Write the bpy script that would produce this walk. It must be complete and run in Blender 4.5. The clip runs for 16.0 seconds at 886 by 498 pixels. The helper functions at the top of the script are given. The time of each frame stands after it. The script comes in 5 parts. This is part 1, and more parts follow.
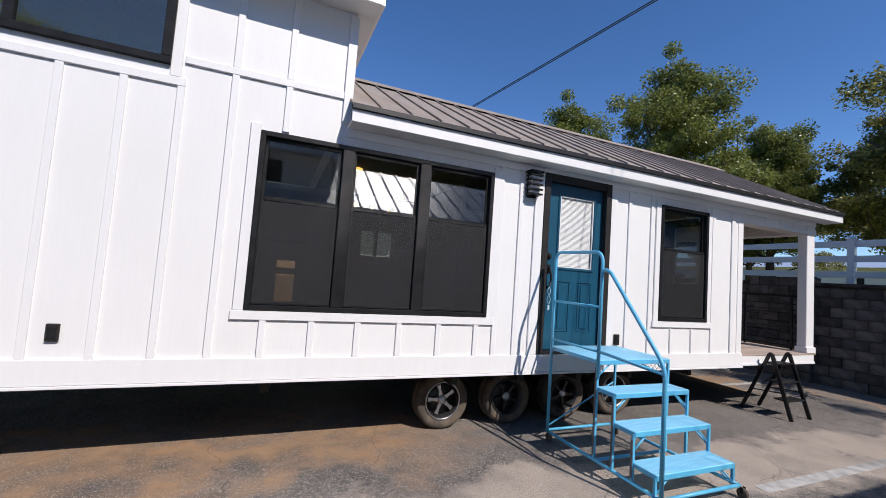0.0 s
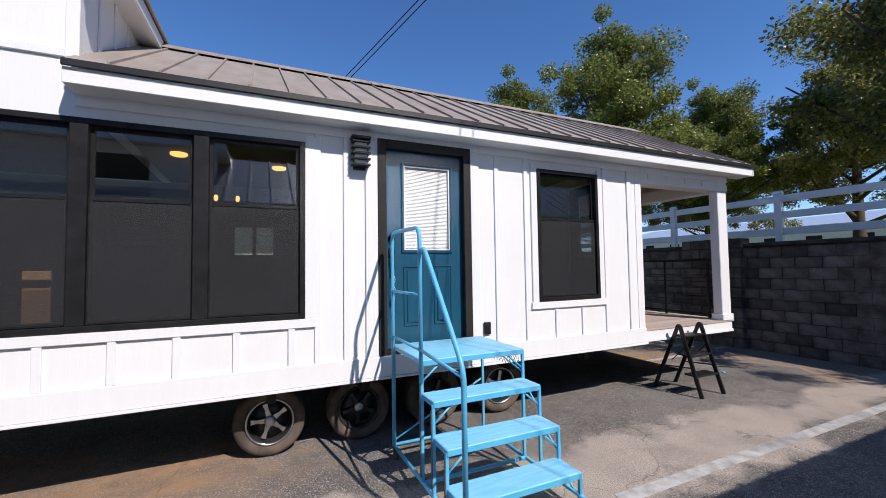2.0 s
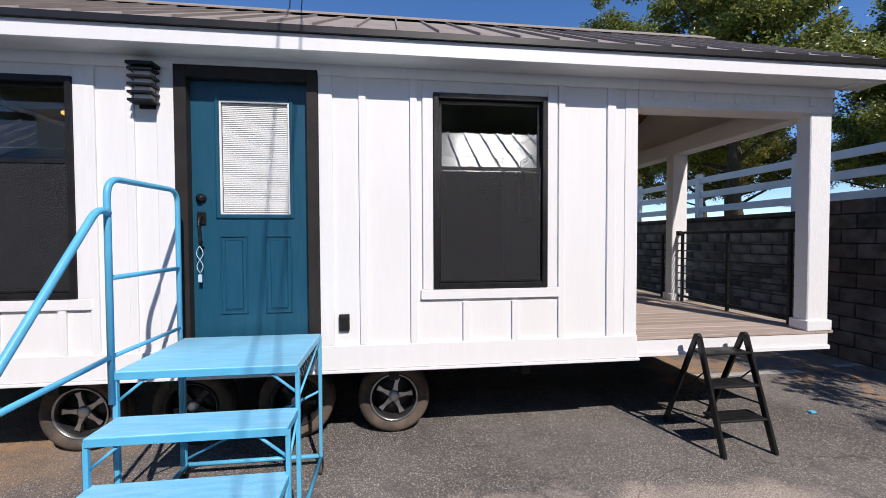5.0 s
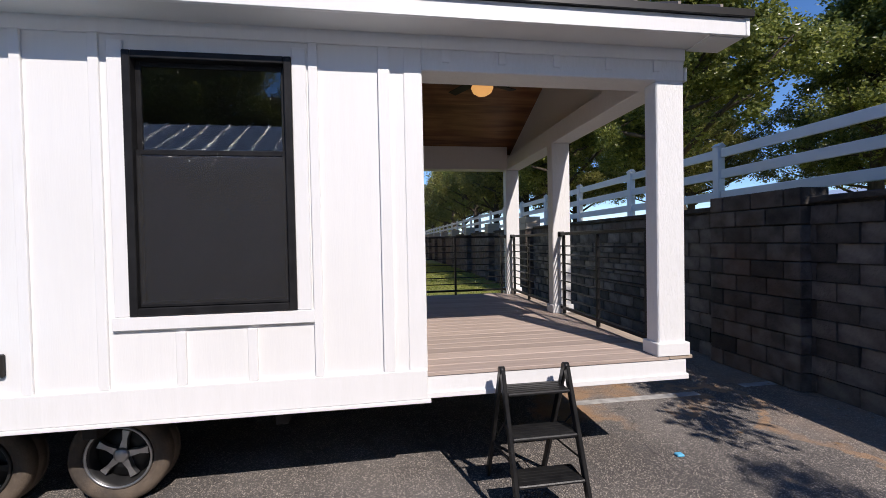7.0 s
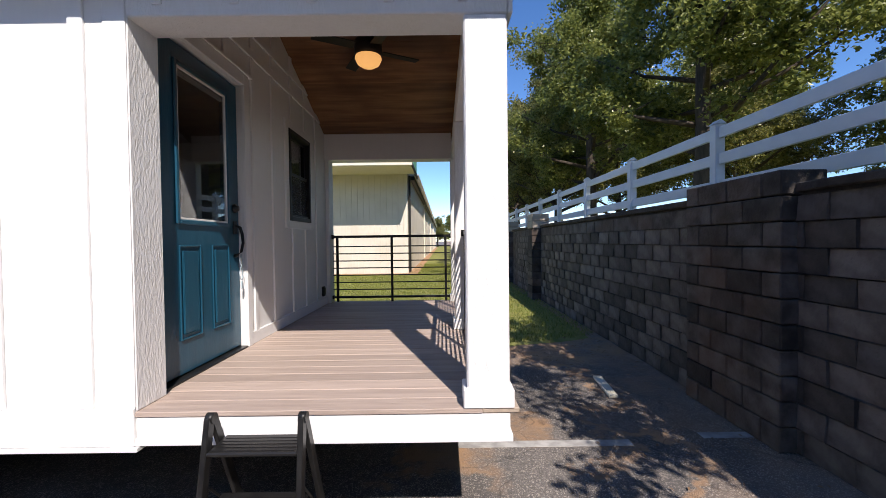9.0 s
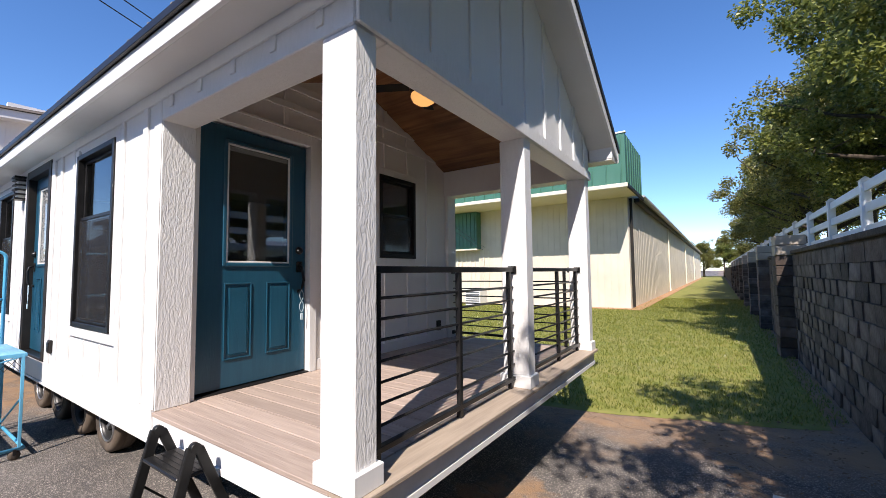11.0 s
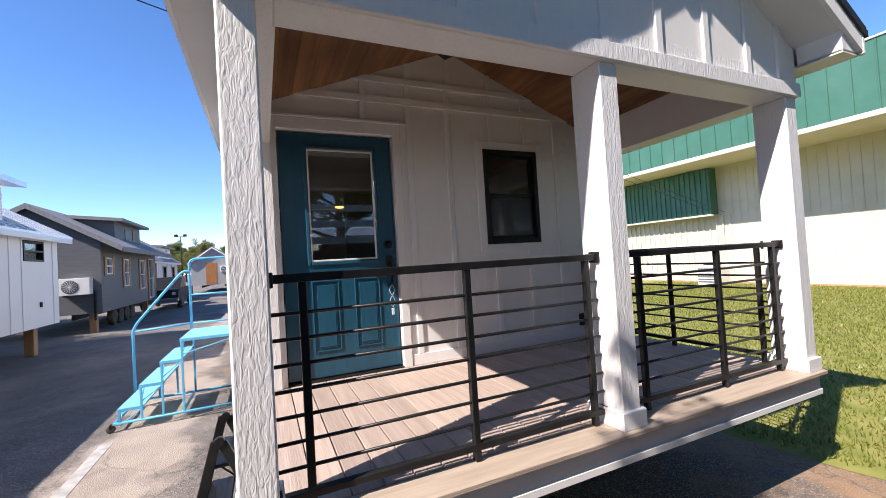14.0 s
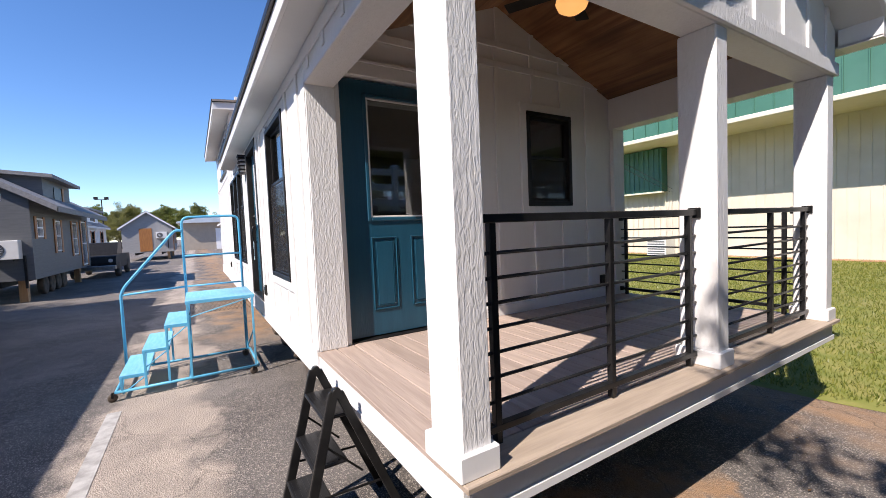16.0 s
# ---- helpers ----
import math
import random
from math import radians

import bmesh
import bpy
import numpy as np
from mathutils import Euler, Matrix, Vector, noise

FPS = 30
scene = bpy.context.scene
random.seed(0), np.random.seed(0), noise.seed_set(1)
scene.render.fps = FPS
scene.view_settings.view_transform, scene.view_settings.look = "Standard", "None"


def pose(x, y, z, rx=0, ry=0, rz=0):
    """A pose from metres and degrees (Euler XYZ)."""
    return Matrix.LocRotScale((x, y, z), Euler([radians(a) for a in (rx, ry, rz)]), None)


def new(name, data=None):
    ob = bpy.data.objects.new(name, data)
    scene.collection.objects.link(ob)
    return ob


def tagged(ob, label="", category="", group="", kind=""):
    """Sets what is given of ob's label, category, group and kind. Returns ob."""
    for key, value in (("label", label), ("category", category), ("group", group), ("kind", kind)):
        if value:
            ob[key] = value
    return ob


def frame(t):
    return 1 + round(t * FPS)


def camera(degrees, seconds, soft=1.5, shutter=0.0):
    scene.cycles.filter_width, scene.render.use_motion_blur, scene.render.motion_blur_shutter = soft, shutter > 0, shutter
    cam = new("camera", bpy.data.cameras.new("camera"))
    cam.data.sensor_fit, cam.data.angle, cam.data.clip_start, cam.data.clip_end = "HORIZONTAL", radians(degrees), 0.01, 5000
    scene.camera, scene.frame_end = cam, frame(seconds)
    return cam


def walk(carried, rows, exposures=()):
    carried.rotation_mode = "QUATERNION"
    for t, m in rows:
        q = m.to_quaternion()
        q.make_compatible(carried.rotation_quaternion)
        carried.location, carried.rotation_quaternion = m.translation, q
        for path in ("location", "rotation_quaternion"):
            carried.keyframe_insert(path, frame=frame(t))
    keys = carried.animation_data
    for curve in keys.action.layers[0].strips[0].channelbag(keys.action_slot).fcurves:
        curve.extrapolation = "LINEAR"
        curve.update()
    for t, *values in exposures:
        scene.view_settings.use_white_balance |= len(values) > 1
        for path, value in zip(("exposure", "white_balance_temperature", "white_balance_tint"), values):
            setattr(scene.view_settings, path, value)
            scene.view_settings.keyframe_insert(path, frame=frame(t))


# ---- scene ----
cam = camera(95.4, 16.0, 0.75)
METRES, EYE, TILT, LEAN, TURN = 12.43, 1.714, 0.0, 0.0, -22.2
ROWS = [
    (0.0, 0.0, 0.0, 0.0, -0.27, 3.75, -4.08),
    (0.5, 0.0353, 0.0126, 0.0003, -4.17, 3.82, -2.28),
    (1.0, 0.0678, 0.0286, 0.002, -5.0, 3.89, -0.3),
    (1.5, 0.0997, 0.0409, 0.0015, -4.04, 3.41, 0.71),
    (2.0, 0.128, 0.0593, 0.0017, -2.4, 2.56, 0.84),
    (2.5, 0.1583, 0.0788, 0.0027, -0.76, 1.88, 0.34),
    (3.0, 0.1891, 0.0976, 0.0033, 2.16, 1.17, -0.09),
    (5.5, 0.3346, 0.2085, -0.0005, 16.01, -1.73, 0.32),
    (6.0, 0.3636, 0.2349, -0.0016, 14.95, -1.34, 0.43),
    (6.5, 0.3921, 0.2599, 0.0013, 14.12, -1.0, 0.78),
    (7.0, 0.4217, 0.2819, 0.0008, 13.84, -1.09, 1.14),
    (7.5, 0.4502, 0.3079, -0.0007, 14.52, -1.3, 1.24),
    (8.0, 0.4822, 0.331, -0.002, 15.66, -1.6, 0.91),
    (10.5, 0.6077, 0.4667, 0.0035, 45.42, 2.1, 0.9),
    (11.0, 0.6288, 0.4929, 0.004, 56.53, 3.38, 0.63),
    (11.5, 0.6385, 0.5162, 0.0053, 65.12, 4.48, 0.12),
    (12.0, 0.6354, 0.5417, 0.0081, 71.26, 5.37, -0.32),
    (12.5, 0.6342, 0.5633, 0.0084, 76.86, 5.66, -0.55),
    (13.0, 0.6303, 0.5798, 0.0088, 82.78, 4.82, 0.01),
    (13.5, 0.6208, 0.5908, 0.0081, 85.65, 2.75, 2.22),
    (14.0, 0.6157, 0.5985, 0.0087, 88.1, 1.41, 3.49),
    (14.5, 0.6143, 0.5943, 0.0085, 88.93, 0.59, 3.89),
    (15.0, 0.6145, 0.5731, 0.0089, 87.45, -0.56, 3.78),
    (15.5, 0.6125, 0.5497, 0.0062, 84.18, -2.02, 3.29),
    (16.0, 0.609, 0.5213, 0.0031, 80.51, -2.97, 2.4),
]
EXPOSURES = [(0.0, 0.12, 6550, 14), (3.0, 0.28, 6500, 14), (5.5, 0.18, 6600, 15), (8.0, 0.32, 6650, 16), (10.5, 0.72, 6800, 15), (12.0, 0.69, 6800, 17), (13.5, 0.92, 6850, 17), (14.5, 1.0, 6850, 17), (16.0, 0.70, 6850, 17)]
walk(cam, [(t, pose(0, 0, EYE, TILT, LEAN, TURN) @ pose(METRES * x, METRES * y, METRES * z, 90 + pitch, roll, yaw)) for t, x, y, z, yaw, pitch, roll in ROWS], EXPOSURES)

# ---- light ----
SUN = Vector((0.33, -0.94, 1.0)).normalized()          # towards the sun
world = bpy.data.worlds.new("sky")
scene.world = world
world.use_nodes = True
wn = world.node_tree.nodes
sky = wn.new("ShaderNodeTexSky")
sky.sky_type = "NISHITA"
sky.sun_disc = False
sky.sun_elevation = math.asin(SUN.z)
sky.sun_rotation = math.atan2(SUN.x, SUN.y)
sky.altitude, sky.air_density, sky.dust_density, sky.ozone_density = 2200, 1.0, 0.0, 3.0
vivid = wn.new("ShaderNodeHueSaturation")
vivid.inputs["Saturation"].default_value = 1.2
vivid.inputs["Hue"].default_value = 0.504
world.node_tree.links.new(sky.outputs[0], vivid.inputs["Color"])
world.node_tree.links.new(vivid.outputs[0], wn["Background"].inputs[0])
wn["Background"].inputs[1].default_value = 0.15
sun_data = bpy.data.lights.new("sun", "SUN")
sun_data.energy, sun_data.angle, sun_data.color = 4.35, radians(0.5), (1.0, 0.95, 0.88)
sun = new("sun", sun_data)
sun.rotation_mode = "QUATERNION"
sun.rotation_quaternion = SUN.to_track_quat("Z", "Y")


# ---- materials ----
def mat(name, a, b=None, rough=0.6, metal=0.0, scale=6.0, stretch=(1, 1, 1), bump=0.0, bscale=80.0, stain=None, stain_amount=0.35, spec=0.5, vary=0.0, detail=5, twist=0.0):
    """A node material: two tones mixed by stretched noise, wide stains, a fine relief and a shift from piece to piece."""
    m = bpy.data.materials.new(name)
    m.use_nodes = True
    n, l = m.node_tree.nodes, m.node_tree.links
    p = n["Principled BSDF"]
    tc = n.new("ShaderNodeTexCoord")
    mp = n.new("ShaderNodeMapping")
    mp.inputs["Scale"].default_value = stretch
    l.new(tc.outputs["Object"], mp.inputs[0])
    t = n.new("ShaderNodeTexNoise")
    t.inputs["Scale"].default_value, t.inputs["Detail"].default_value = scale, detail
    l.new(mp.outputs[0], t.inputs[0])
    ramp = n.new("ShaderNodeValToRGB")
    ramp.color_ramp.elements[0].position, ramp.color_ramp.elements[1].position = 0.35, 0.65
    ramp.color_ramp.elements[0].color = (*a, 1)
    ramp.color_ramp.elements[1].color = (*(b or a), 1)
    l.new(t.outputs[0], ramp.inputs[0])
    out = ramp.outputs[0]
    if stain:
        s = n.new("ShaderNodeTexNoise")
        s.inputs["Scale"].default_value, s.inputs["Detail"].default_value = 0.9, 7
        l.new(tc.outputs["Object"], s.inputs[0])
        r2 = n.new("ShaderNodeMapRange")
        r2.inputs[1].default_value, r2.inputs[2].default_value, r2.inputs[4].default_value = 0.48, 0.7, stain_amount
        l.new(s.outputs[0], r2.inputs[0])
        mx = n.new("ShaderNodeMixRGB")
        mx.inputs[2].default_value = (*stain, 1)
        l.new(r2.outputs[0], mx.inputs[0])
        l.new(out, mx.inputs[1])
        out = mx.outputs[0]
    if vary:
        oi = n.new("ShaderNodeObjectInfo")
        r3 = n.new("ShaderNodeMapRange")
        r3.inputs[3].default_value, r3.inputs[4].default_value = 1 - vary, 1 + vary
        l.new(oi.outputs["Random"], r3.inputs[0])
        hs = n.new("ShaderNodeHueSaturation")
        l.new(r3.outputs[0], hs.inputs["Value"])
        l.new(out, hs.inputs["Color"])
        out = hs.outputs[0]
    l.new(out, p.inputs["Base Color"])
    p.inputs["Roughness"].default_value, p.inputs["Metallic"].default_value = rough, metal
    p.inputs["Specular IOR Level"].default_value = spec
    if bump:
        b1 = n.new("ShaderNodeTexNoise")
        b1.inputs["Scale"].default_value, b1.inputs["Detail"].default_value, b1.inputs["Distortion"].default_value = bscale, 4, twist
        l.new(mp.outputs[0], b1.inputs[0])
        bp = n.new("ShaderNodeBump")
        bp.inputs["Strength"].default_value, bp.inputs["Distance"].default_value = bump, 0.01
        l.new(b1.outputs[0], bp.inputs["Height"])
        l.new(bp.outputs[0], p.inputs["Normal"])
    return m


def glass_mat(name, tint, rough=0.0, base=0.09):
    m = bpy.data.materials.new(name)
    m.use_nodes = True
    n, l = m.node_tree.nodes, m.node_tree.links
    n.remove(n["Principled BSDF"])
    tr, gl, lw, mx = n.new("ShaderNodeBsdfTransparent"), n.new("ShaderNodeBsdfGlossy"), n.new("ShaderNodeLayerWeight"), n.new("ShaderNodeMixShader")
    tr.inputs[0].default_value = (*tint, 1)
    gl.inputs["Roughness"].default_value = rough
    lw.inputs[0].default_value = 0.5
    pw, sc = n.new("ShaderNodeMath"), n.new("ShaderNodeMath")
    pw.operation, pw.inputs[1].default_value = "POWER", 4.0
    sc.operation, sc.inputs[1].default_value, sc.inputs[2].default_value = "MULTIPLY_ADD", 0.8, base
    l.new(lw.outputs["Facing"], pw.inputs[0])
    l.new(pw.outputs[0], sc.inputs[0])
    l.new(sc.outputs[0], mx.inputs[0])
    l.new(tr.outputs[0], mx.inputs[1])
    l.new(gl.outputs[0], mx.inputs[2])
    l.new(mx.outputs[0], n["Material Output"].inputs[0])
    return m


def glow(name, colour, strength):
    m = bpy.data.materials.new(name)
    m.use_nodes = True
    p = m.node_tree.nodes["Principled BSDF"]
    p.inputs["Base Color"].default_value = (*colour, 1)
    p.inputs["Emission Color"].default_value = (*colour, 1)
    p.inputs["Emission Strength"].default_value = strength
    return m


WHITE = mat("white_siding_paint", (0.80, 0.80, 0.79), (0.785, 0.785, 0.78), 0.5, scale=4, stretch=(9, 9, 0.7), bump=0.06, bscale=16, stain=(0.72, 0.71, 0.68), stain_amount=0.3)
TRIM = mat("white_trim_paint", (0.80, 0.80, 0.80), (0.78, 0.78, 0.775), 0.45, scale=5, stretch=(5, 5, 0.8), bump=0.08, bscale=14)
RUGGED = mat("embossed_trim_paint", (0.80, 0.80, 0.80), (0.77, 0.77, 0.765), 0.45, scale=5, stretch=(8, 8, 2.3), bump=0.5, bscale=7.5, twist=0.9)
SOFFIT = mat("soffit_paint", (0.74, 0.74, 0.73), (0.70, 0.70, 0.69), 0.6, scale=3, bump=0.05, bscale=60)
BLACK = mat("black_window_vinyl", (0.012, 0.012, 0.013), (0.02, 0.02, 0.021), 0.38, scale=9, bump=0.05, bscale=120, spec=0.22)
BRONZE = mat("dark_bronze_trim", (0.022, 0.020, 0.019), (0.030, 0.027, 0.025), 0.5, scale=6, bump=0.1, spec=0.22)
METAL = mat("black_rail_metal", (0.010, 0.010, 0.011), (0.018, 0.018, 0.018), 0.35, scale=12, bump=0.06, bscale=90, spec=0.3)
TEAL = mat("teal_door_paint", (0.009, 0.070, 0.122), (0.012, 0.082, 0.138), 0.32, scale=5, stretch=(6, 6, 0.6), bump=0.12, bscale=22)
BLUE = mat("blue_stair_paint", (0.09, 0.43, 0.69), (0.11, 0.48, 0.73), 0.42, scale=7, bump=0.12, bscale=60, stain=(0.16, 0.30, 0.40), stain_amount=0.55)
BLUE_TREAD = mat("worn_blue_tread_paint", (0.18, 0.55, 0.80), (0.27, 0.63, 0.85), 0.5, scale=9, stretch=(0.6, 4, 4), bump=0.35, bscale=90, stain=(0.17, 0.29, 0.38), stain_amount=0.75)
ROOF = mat("weathered_brown_steel", (0.245, 0.205, 0.175), (0.31, 0.265, 0.23), 0.68, 0.0, scale=3, stretch=(2, 0.6, 0.6), bump=0.05, bscale=30, stain=(0.31, 0.295, 0.28), stain_amount=0.5)
DRIP = mat("black_drip_edge", (0.012, 0.011, 0.011), (0.02, 0.018, 0.018), 0.4, scale=4)
DECK = mat("composite_deck_board", (0.45, 0.36, 0.305), (0.37, 0.29, 0.245), 0.62, scale=5, stretch=(0.45, 7, 7), bump=0.3, bscale=16, vary=0.12)
DECK_X = mat("composite_border_board", (0.43, 0.35, 0.275), (0.34, 0.275, 0.215), 0.62, scale=5, stretch=(7, 0.45, 7), bump=0.3, bscale=16, vary=0.08)
PINE = mat("stained_knotty_pine", (0.36, 0.175, 0.078), (0.17, 0.072, 0.03), 0.4, scale=2.3, stretch=(0.5, 6, 6), bump=0.12, bscale=14, stain=(0.07, 0.024, 0.010), stain_amount=0.8, vary=0.25)
RUBBER = mat("dusty_tyre_rubber", (0.040, 0.034, 0.030), (0.125, 0.096, 0.072), 0.85, scale=5, bump=0.3, bscale=70)
ALLOY = mat("machined_alloy", (0.55, 0.56, 0.58), (0.42, 0.43, 0.45), 0.28, 0.9, scale=9)
DARKALLOY = mat("dark_wheel_paint", (0.03, 0.03, 0.032), (0.05, 0.05, 0.05), 0.4, 0.4, scale=8)
# also the neighbours' window sheets, where its black stands for unlit rooms
CHASSIS = mat("black_chassis_steel_and_unlit_room", (0.012, 0.012, 0.012), (0.022, 0.019, 0.017), 0.7, 0.2, scale=6)
INNER = mat("interior_wall_paint", (0.22, 0.22, 0.215), (0.19, 0.19, 0.187), 0.7, scale=3)
WOODBOX = mat("plain_pine_board", (0.42, 0.25, 0.12), (0.34, 0.19, 0.09), 0.55, scale=4, stretch=(5, 5, 0.6))
BLIND = mat("white_blind_slat", (0.78, 0.78, 0.77), (0.72, 0.72, 0.71), 0.5, scale=6)
GLASS = glass_mat("window_glass", (0.80, 0.83, 0.83))
DOORGLASS = glass_mat("clear_door_glass", (0.95, 0.96, 0.96), 0.0, 0.03)
LAMPGLASS = glow("warm_lamp_glass", (1.0, 0.52, 0.17), 0.55)
BULB = glow("warm_bulb", (1.0, 0.50, 0.12), 2.2)
GREEN = mat("green_steel_panel", (0.048, 0.160, 0.112), (0.056, 0.18, 0.127), 0.45, 0.0, scale=2, stain=(0.09, 0.22, 0.175), stain_amount=0.4)
BEIGE = mat("beige_steel_panel", (0.69, 0.635, 0.535), (0.655, 0.60, 0.50), 0.55, scale=1.5, stain=(0.50, 0.45, 0.36), stain_amount=0.35)
BEIGE_TRIM = mat("cream_gutter_paint", (0.70, 0.66, 0.54), (0.66, 0.62, 0.50), 0.5, scale=3)
VINYL = mat("white_fence_vinyl", (0.80, 0.80, 0.80), (0.76, 0.76, 0.75), 0.4, scale=4, stain=(0.62, 0.62, 0.58), stain_amount=0.3)
BLOCK = mat("weathered_grey_block", (0.050, 0.040, 0.034), (0.140, 0.121, 0.108), 0.9, scale=5, bump=1.0, bscale=30, stain=(0.085, 0.05, 0.034), stain_amount=0.85, vary=0.55, detail=9)
MORTAR = mat("dark_mortar", (0.045, 0.036, 0.032), (0.08, 0.066, 0.06), 0.95, scale=9, bump=0.5)
GREYSIDE = mat("grey_lap_siding", (0.10, 0.107, 0.115), (0.12, 0.127, 0.135), 0.6, scale=3, stretch=(1, 1, 8))
PALEGREY = mat("pale_grey_siding", (0.33, 0.33, 0.325), (0.29, 0.29, 0.288), 0.65, scale=3, stretch=(1, 1, 8))
# storage building wall; on the pier tops this tan stands for sunlit block
TAN = mat("tan_wall_and_sunlit_block", (0.40, 0.34, 0.27), (0.36, 0.31, 0.25), 0.7, scale=2)
ORANGEWOOD = mat("orange_cedar", (0.40, 0.17, 0.05), (0.30, 0.12, 0.035), 0.55, scale=4, stretch=(6, 6, 0.6))
ROOFGREY = mat("grey_shingle", (0.20, 0.20, 0.205), (0.26, 0.26, 0.26), 0.8, scale=12, bump=0.2)
PALEROOF = mat("pale_galvanised_roof", (0.66, 0.69, 0.71), (0.76, 0.79, 0.81), 0.3, 0.5, scale=2, stretch=(3, 0.4, 0.4))
ACWHITE = mat("white_enamel", (0.72, 0.72, 0.71), (0.68, 0.68, 0.66), 0.4, scale=6)
BARK = mat("grey_brown_bark", (0.09, 0.068, 0.05), (0.05, 0.038, 0.028), 0.9, scale=7, stretch=(3, 3, 0.6), bump=0.9, bscale=14)
PAINTLINE = mat("worn_white_road_paint", (0.48, 0.47, 0.45), (0.30, 0.29, 0.275), 0.8, scale=9, bump=0.2, stain=(0.14, 0.135, 0.13), stain_amount=0.8)
CORD = mat("pale_blue_cord", (0.5, 0.62, 0.68), (0.45, 0.58, 0.64), 0.6)


def leaf_mat(name, dark, light):
    m = bpy.data.materials.new(name)
    m.use_nodes = True
    n, l = m.node_tree.nodes, m.node_tree.links
    p = n["Principled BSDF"]
    g = n.new("ShaderNodeNewGeometry")
    r = n.new("ShaderNodeValToRGB")
    r.color_ramp.elements[0].color, r.color_ramp.elements[1].color = (*dark, 1), (*light, 1)
    l.new(g.outputs["Random Per Island"], r.inputs[0])
    l.new(r.outputs[0], p.inputs["Base Color"])
    p.inputs["Roughness"].default_value = 0.32
    tl, ad = n.new("ShaderNodeBsdfTranslucent"), n.new("ShaderNodeMixShader")
    l.new(r.outputs[0], tl.inputs[0])
    ad.inputs[0].default_value = 0.46
    l.new(p.outputs[0], ad.inputs[1])
    l.new(tl.outputs[0], ad.inputs[2])
    l.new(ad.outputs[0], n["Material Output"].inputs[0])
    return m


LEAF = leaf_mat("green_leaf", (0.080, 0.112, 0.026), (0.35, 0.37, 0.095))
LEAF_DRY = leaf_mat("olive_leaf", (0.090, 0.105, 0.030), (0.38, 0.355, 0.105))
BLADE = leaf_mat("grass_blade", (0.12, 0.165, 0.026), (0.36, 0.36, 0.09))


def ground_mat():
    """Patched asphalt: fine aggregate, darker repairs, clay washed over it under the house and by the wall."""
    m = bpy.data.materials.new("patched_asphalt")
    m.use_nodes = True
    n, l = m.node_tree.nodes, m.node_tree.links
    p = n["Principled BSDF"]
    tc = n.new("ShaderNodeTexCoord")

    def tex(scale, detail=6, rough=0.6):
        t = n.new("ShaderNodeTexNoise")
        t.inputs["Scale"].default_value, t.inputs["Detail"].default_value, t.inputs["Roughness"].default_value = scale, detail, rough
        l.new(tc.outputs["Object"], t.inputs[0])
        return t.outputs[0]

    def rng(src, a, b, c=0.0, d=1.0):
        r = n.new("ShaderNodeMapRange")
        for i, v in enumerate((a, b, c, d)):
            r.inputs[i + 1].default_value = v
        l.new(src, r.inputs[0])
        return r.outputs[0]

    def mix(f, a, b):
        x = n.new("ShaderNodeMixRGB")
        l.new(f, x.inputs[0])
        for i, v in ((1, a), (2, b)):
            if isinstance(v, tuple):
                x.inputs[i].default_value = (*v, 1)
            else:
                l.new(v, x.inputs[i])
        return x.outputs[0]

    def math_(op, a, b):
        x = n.new("ShaderNodeMath")
        x.operation = op
        for i, v in ((0, a), (1, b)):
            if isinstance(v, float):
                x.inputs[i].default_value = v
            else:
                l.new(v, x.inputs[i])
        return x.outputs[0]

    vor = n.new("ShaderNodeTexVoronoi")
    vor.inputs["Scale"].default_value = 130
    l.new(tc.outputs["Object"], vor.inputs[0])
    base = mix(rng(tex(0.55), 0.42, 0.6), (0.105, 0.096, 0.090), (0.175, 0.160, 0.148))
    base = mix(rng(vor.outputs["Color"], 0.6, 0.9, 0, 0.85), base, (0.52, 0.46, 0.40))
    base = mix(rng(tex(3.1, 9), 0.52, 0.66, 0, 0.5), base, (0.11, 0.104, 0.10))
    sep = n.new("ShaderNodeSeparateXYZ")
    l.new(tc.outputs["Object"], sep.inputs[0])
    wob = math_("MULTIPLY", rng(tex(1.1, 8), 0.3, 0.7, -1.0, 1.0), 0.8)
    yy = math_("ADD", sep.outputs[1], wob)
    xx = math_("ADD", sep.outputs[0], wob)
    # clay washed out along the south of the wheels
    clay1 = math_("MULTIPLY", rng(math_("ABSOLUTE", math_("SUBTRACT", yy, 4.15), 0.0), 0.9, 0.2), rng(xx, 2.6, 1.2))
    # clay and litter at the wall's foot and by the lawn's edge
    clay2 = math_("MULTIPLY", math_("MAXIMUM", math_("MULTIPLY", rng(xx, 9.42, 9.56), rng(xx, 9.82, 9.68)), rng(xx, 9.6, 10.3, 0.0, 0.45)), rng(yy, 2.4, 3.4))
    clay3 = math_("MULTIPLY", rng(yy, 7.0, 7.9), rng(yy, 60.0, 40.0))
    # a bare patch at the porch corner
    clay4 = math_("MULTIPLY", rng(math_("ABSOLUTE", math_("SUBTRACT", yy, 5.3), 0.0), 0.55, 0.3), rng(math_("ABSOLUTE", math_("SUBTRACT", xx, 8.15), 0.0), 0.7, 0.35))
    clay = math_("MAXIMUM", math_("MAXIMUM", clay1, clay2), math_("MAXIMUM", clay3, clay4))
    clay = math_("MULTIPLY", clay, rng(tex(2.3, 8), 0.33, 0.6, 0.3, 0.95))
    tone = mix(tex(6.0, 8), (0.30, 0.17, 0.09), (0.46, 0.31, 0.19))
    base = mix(clay, base, tone)
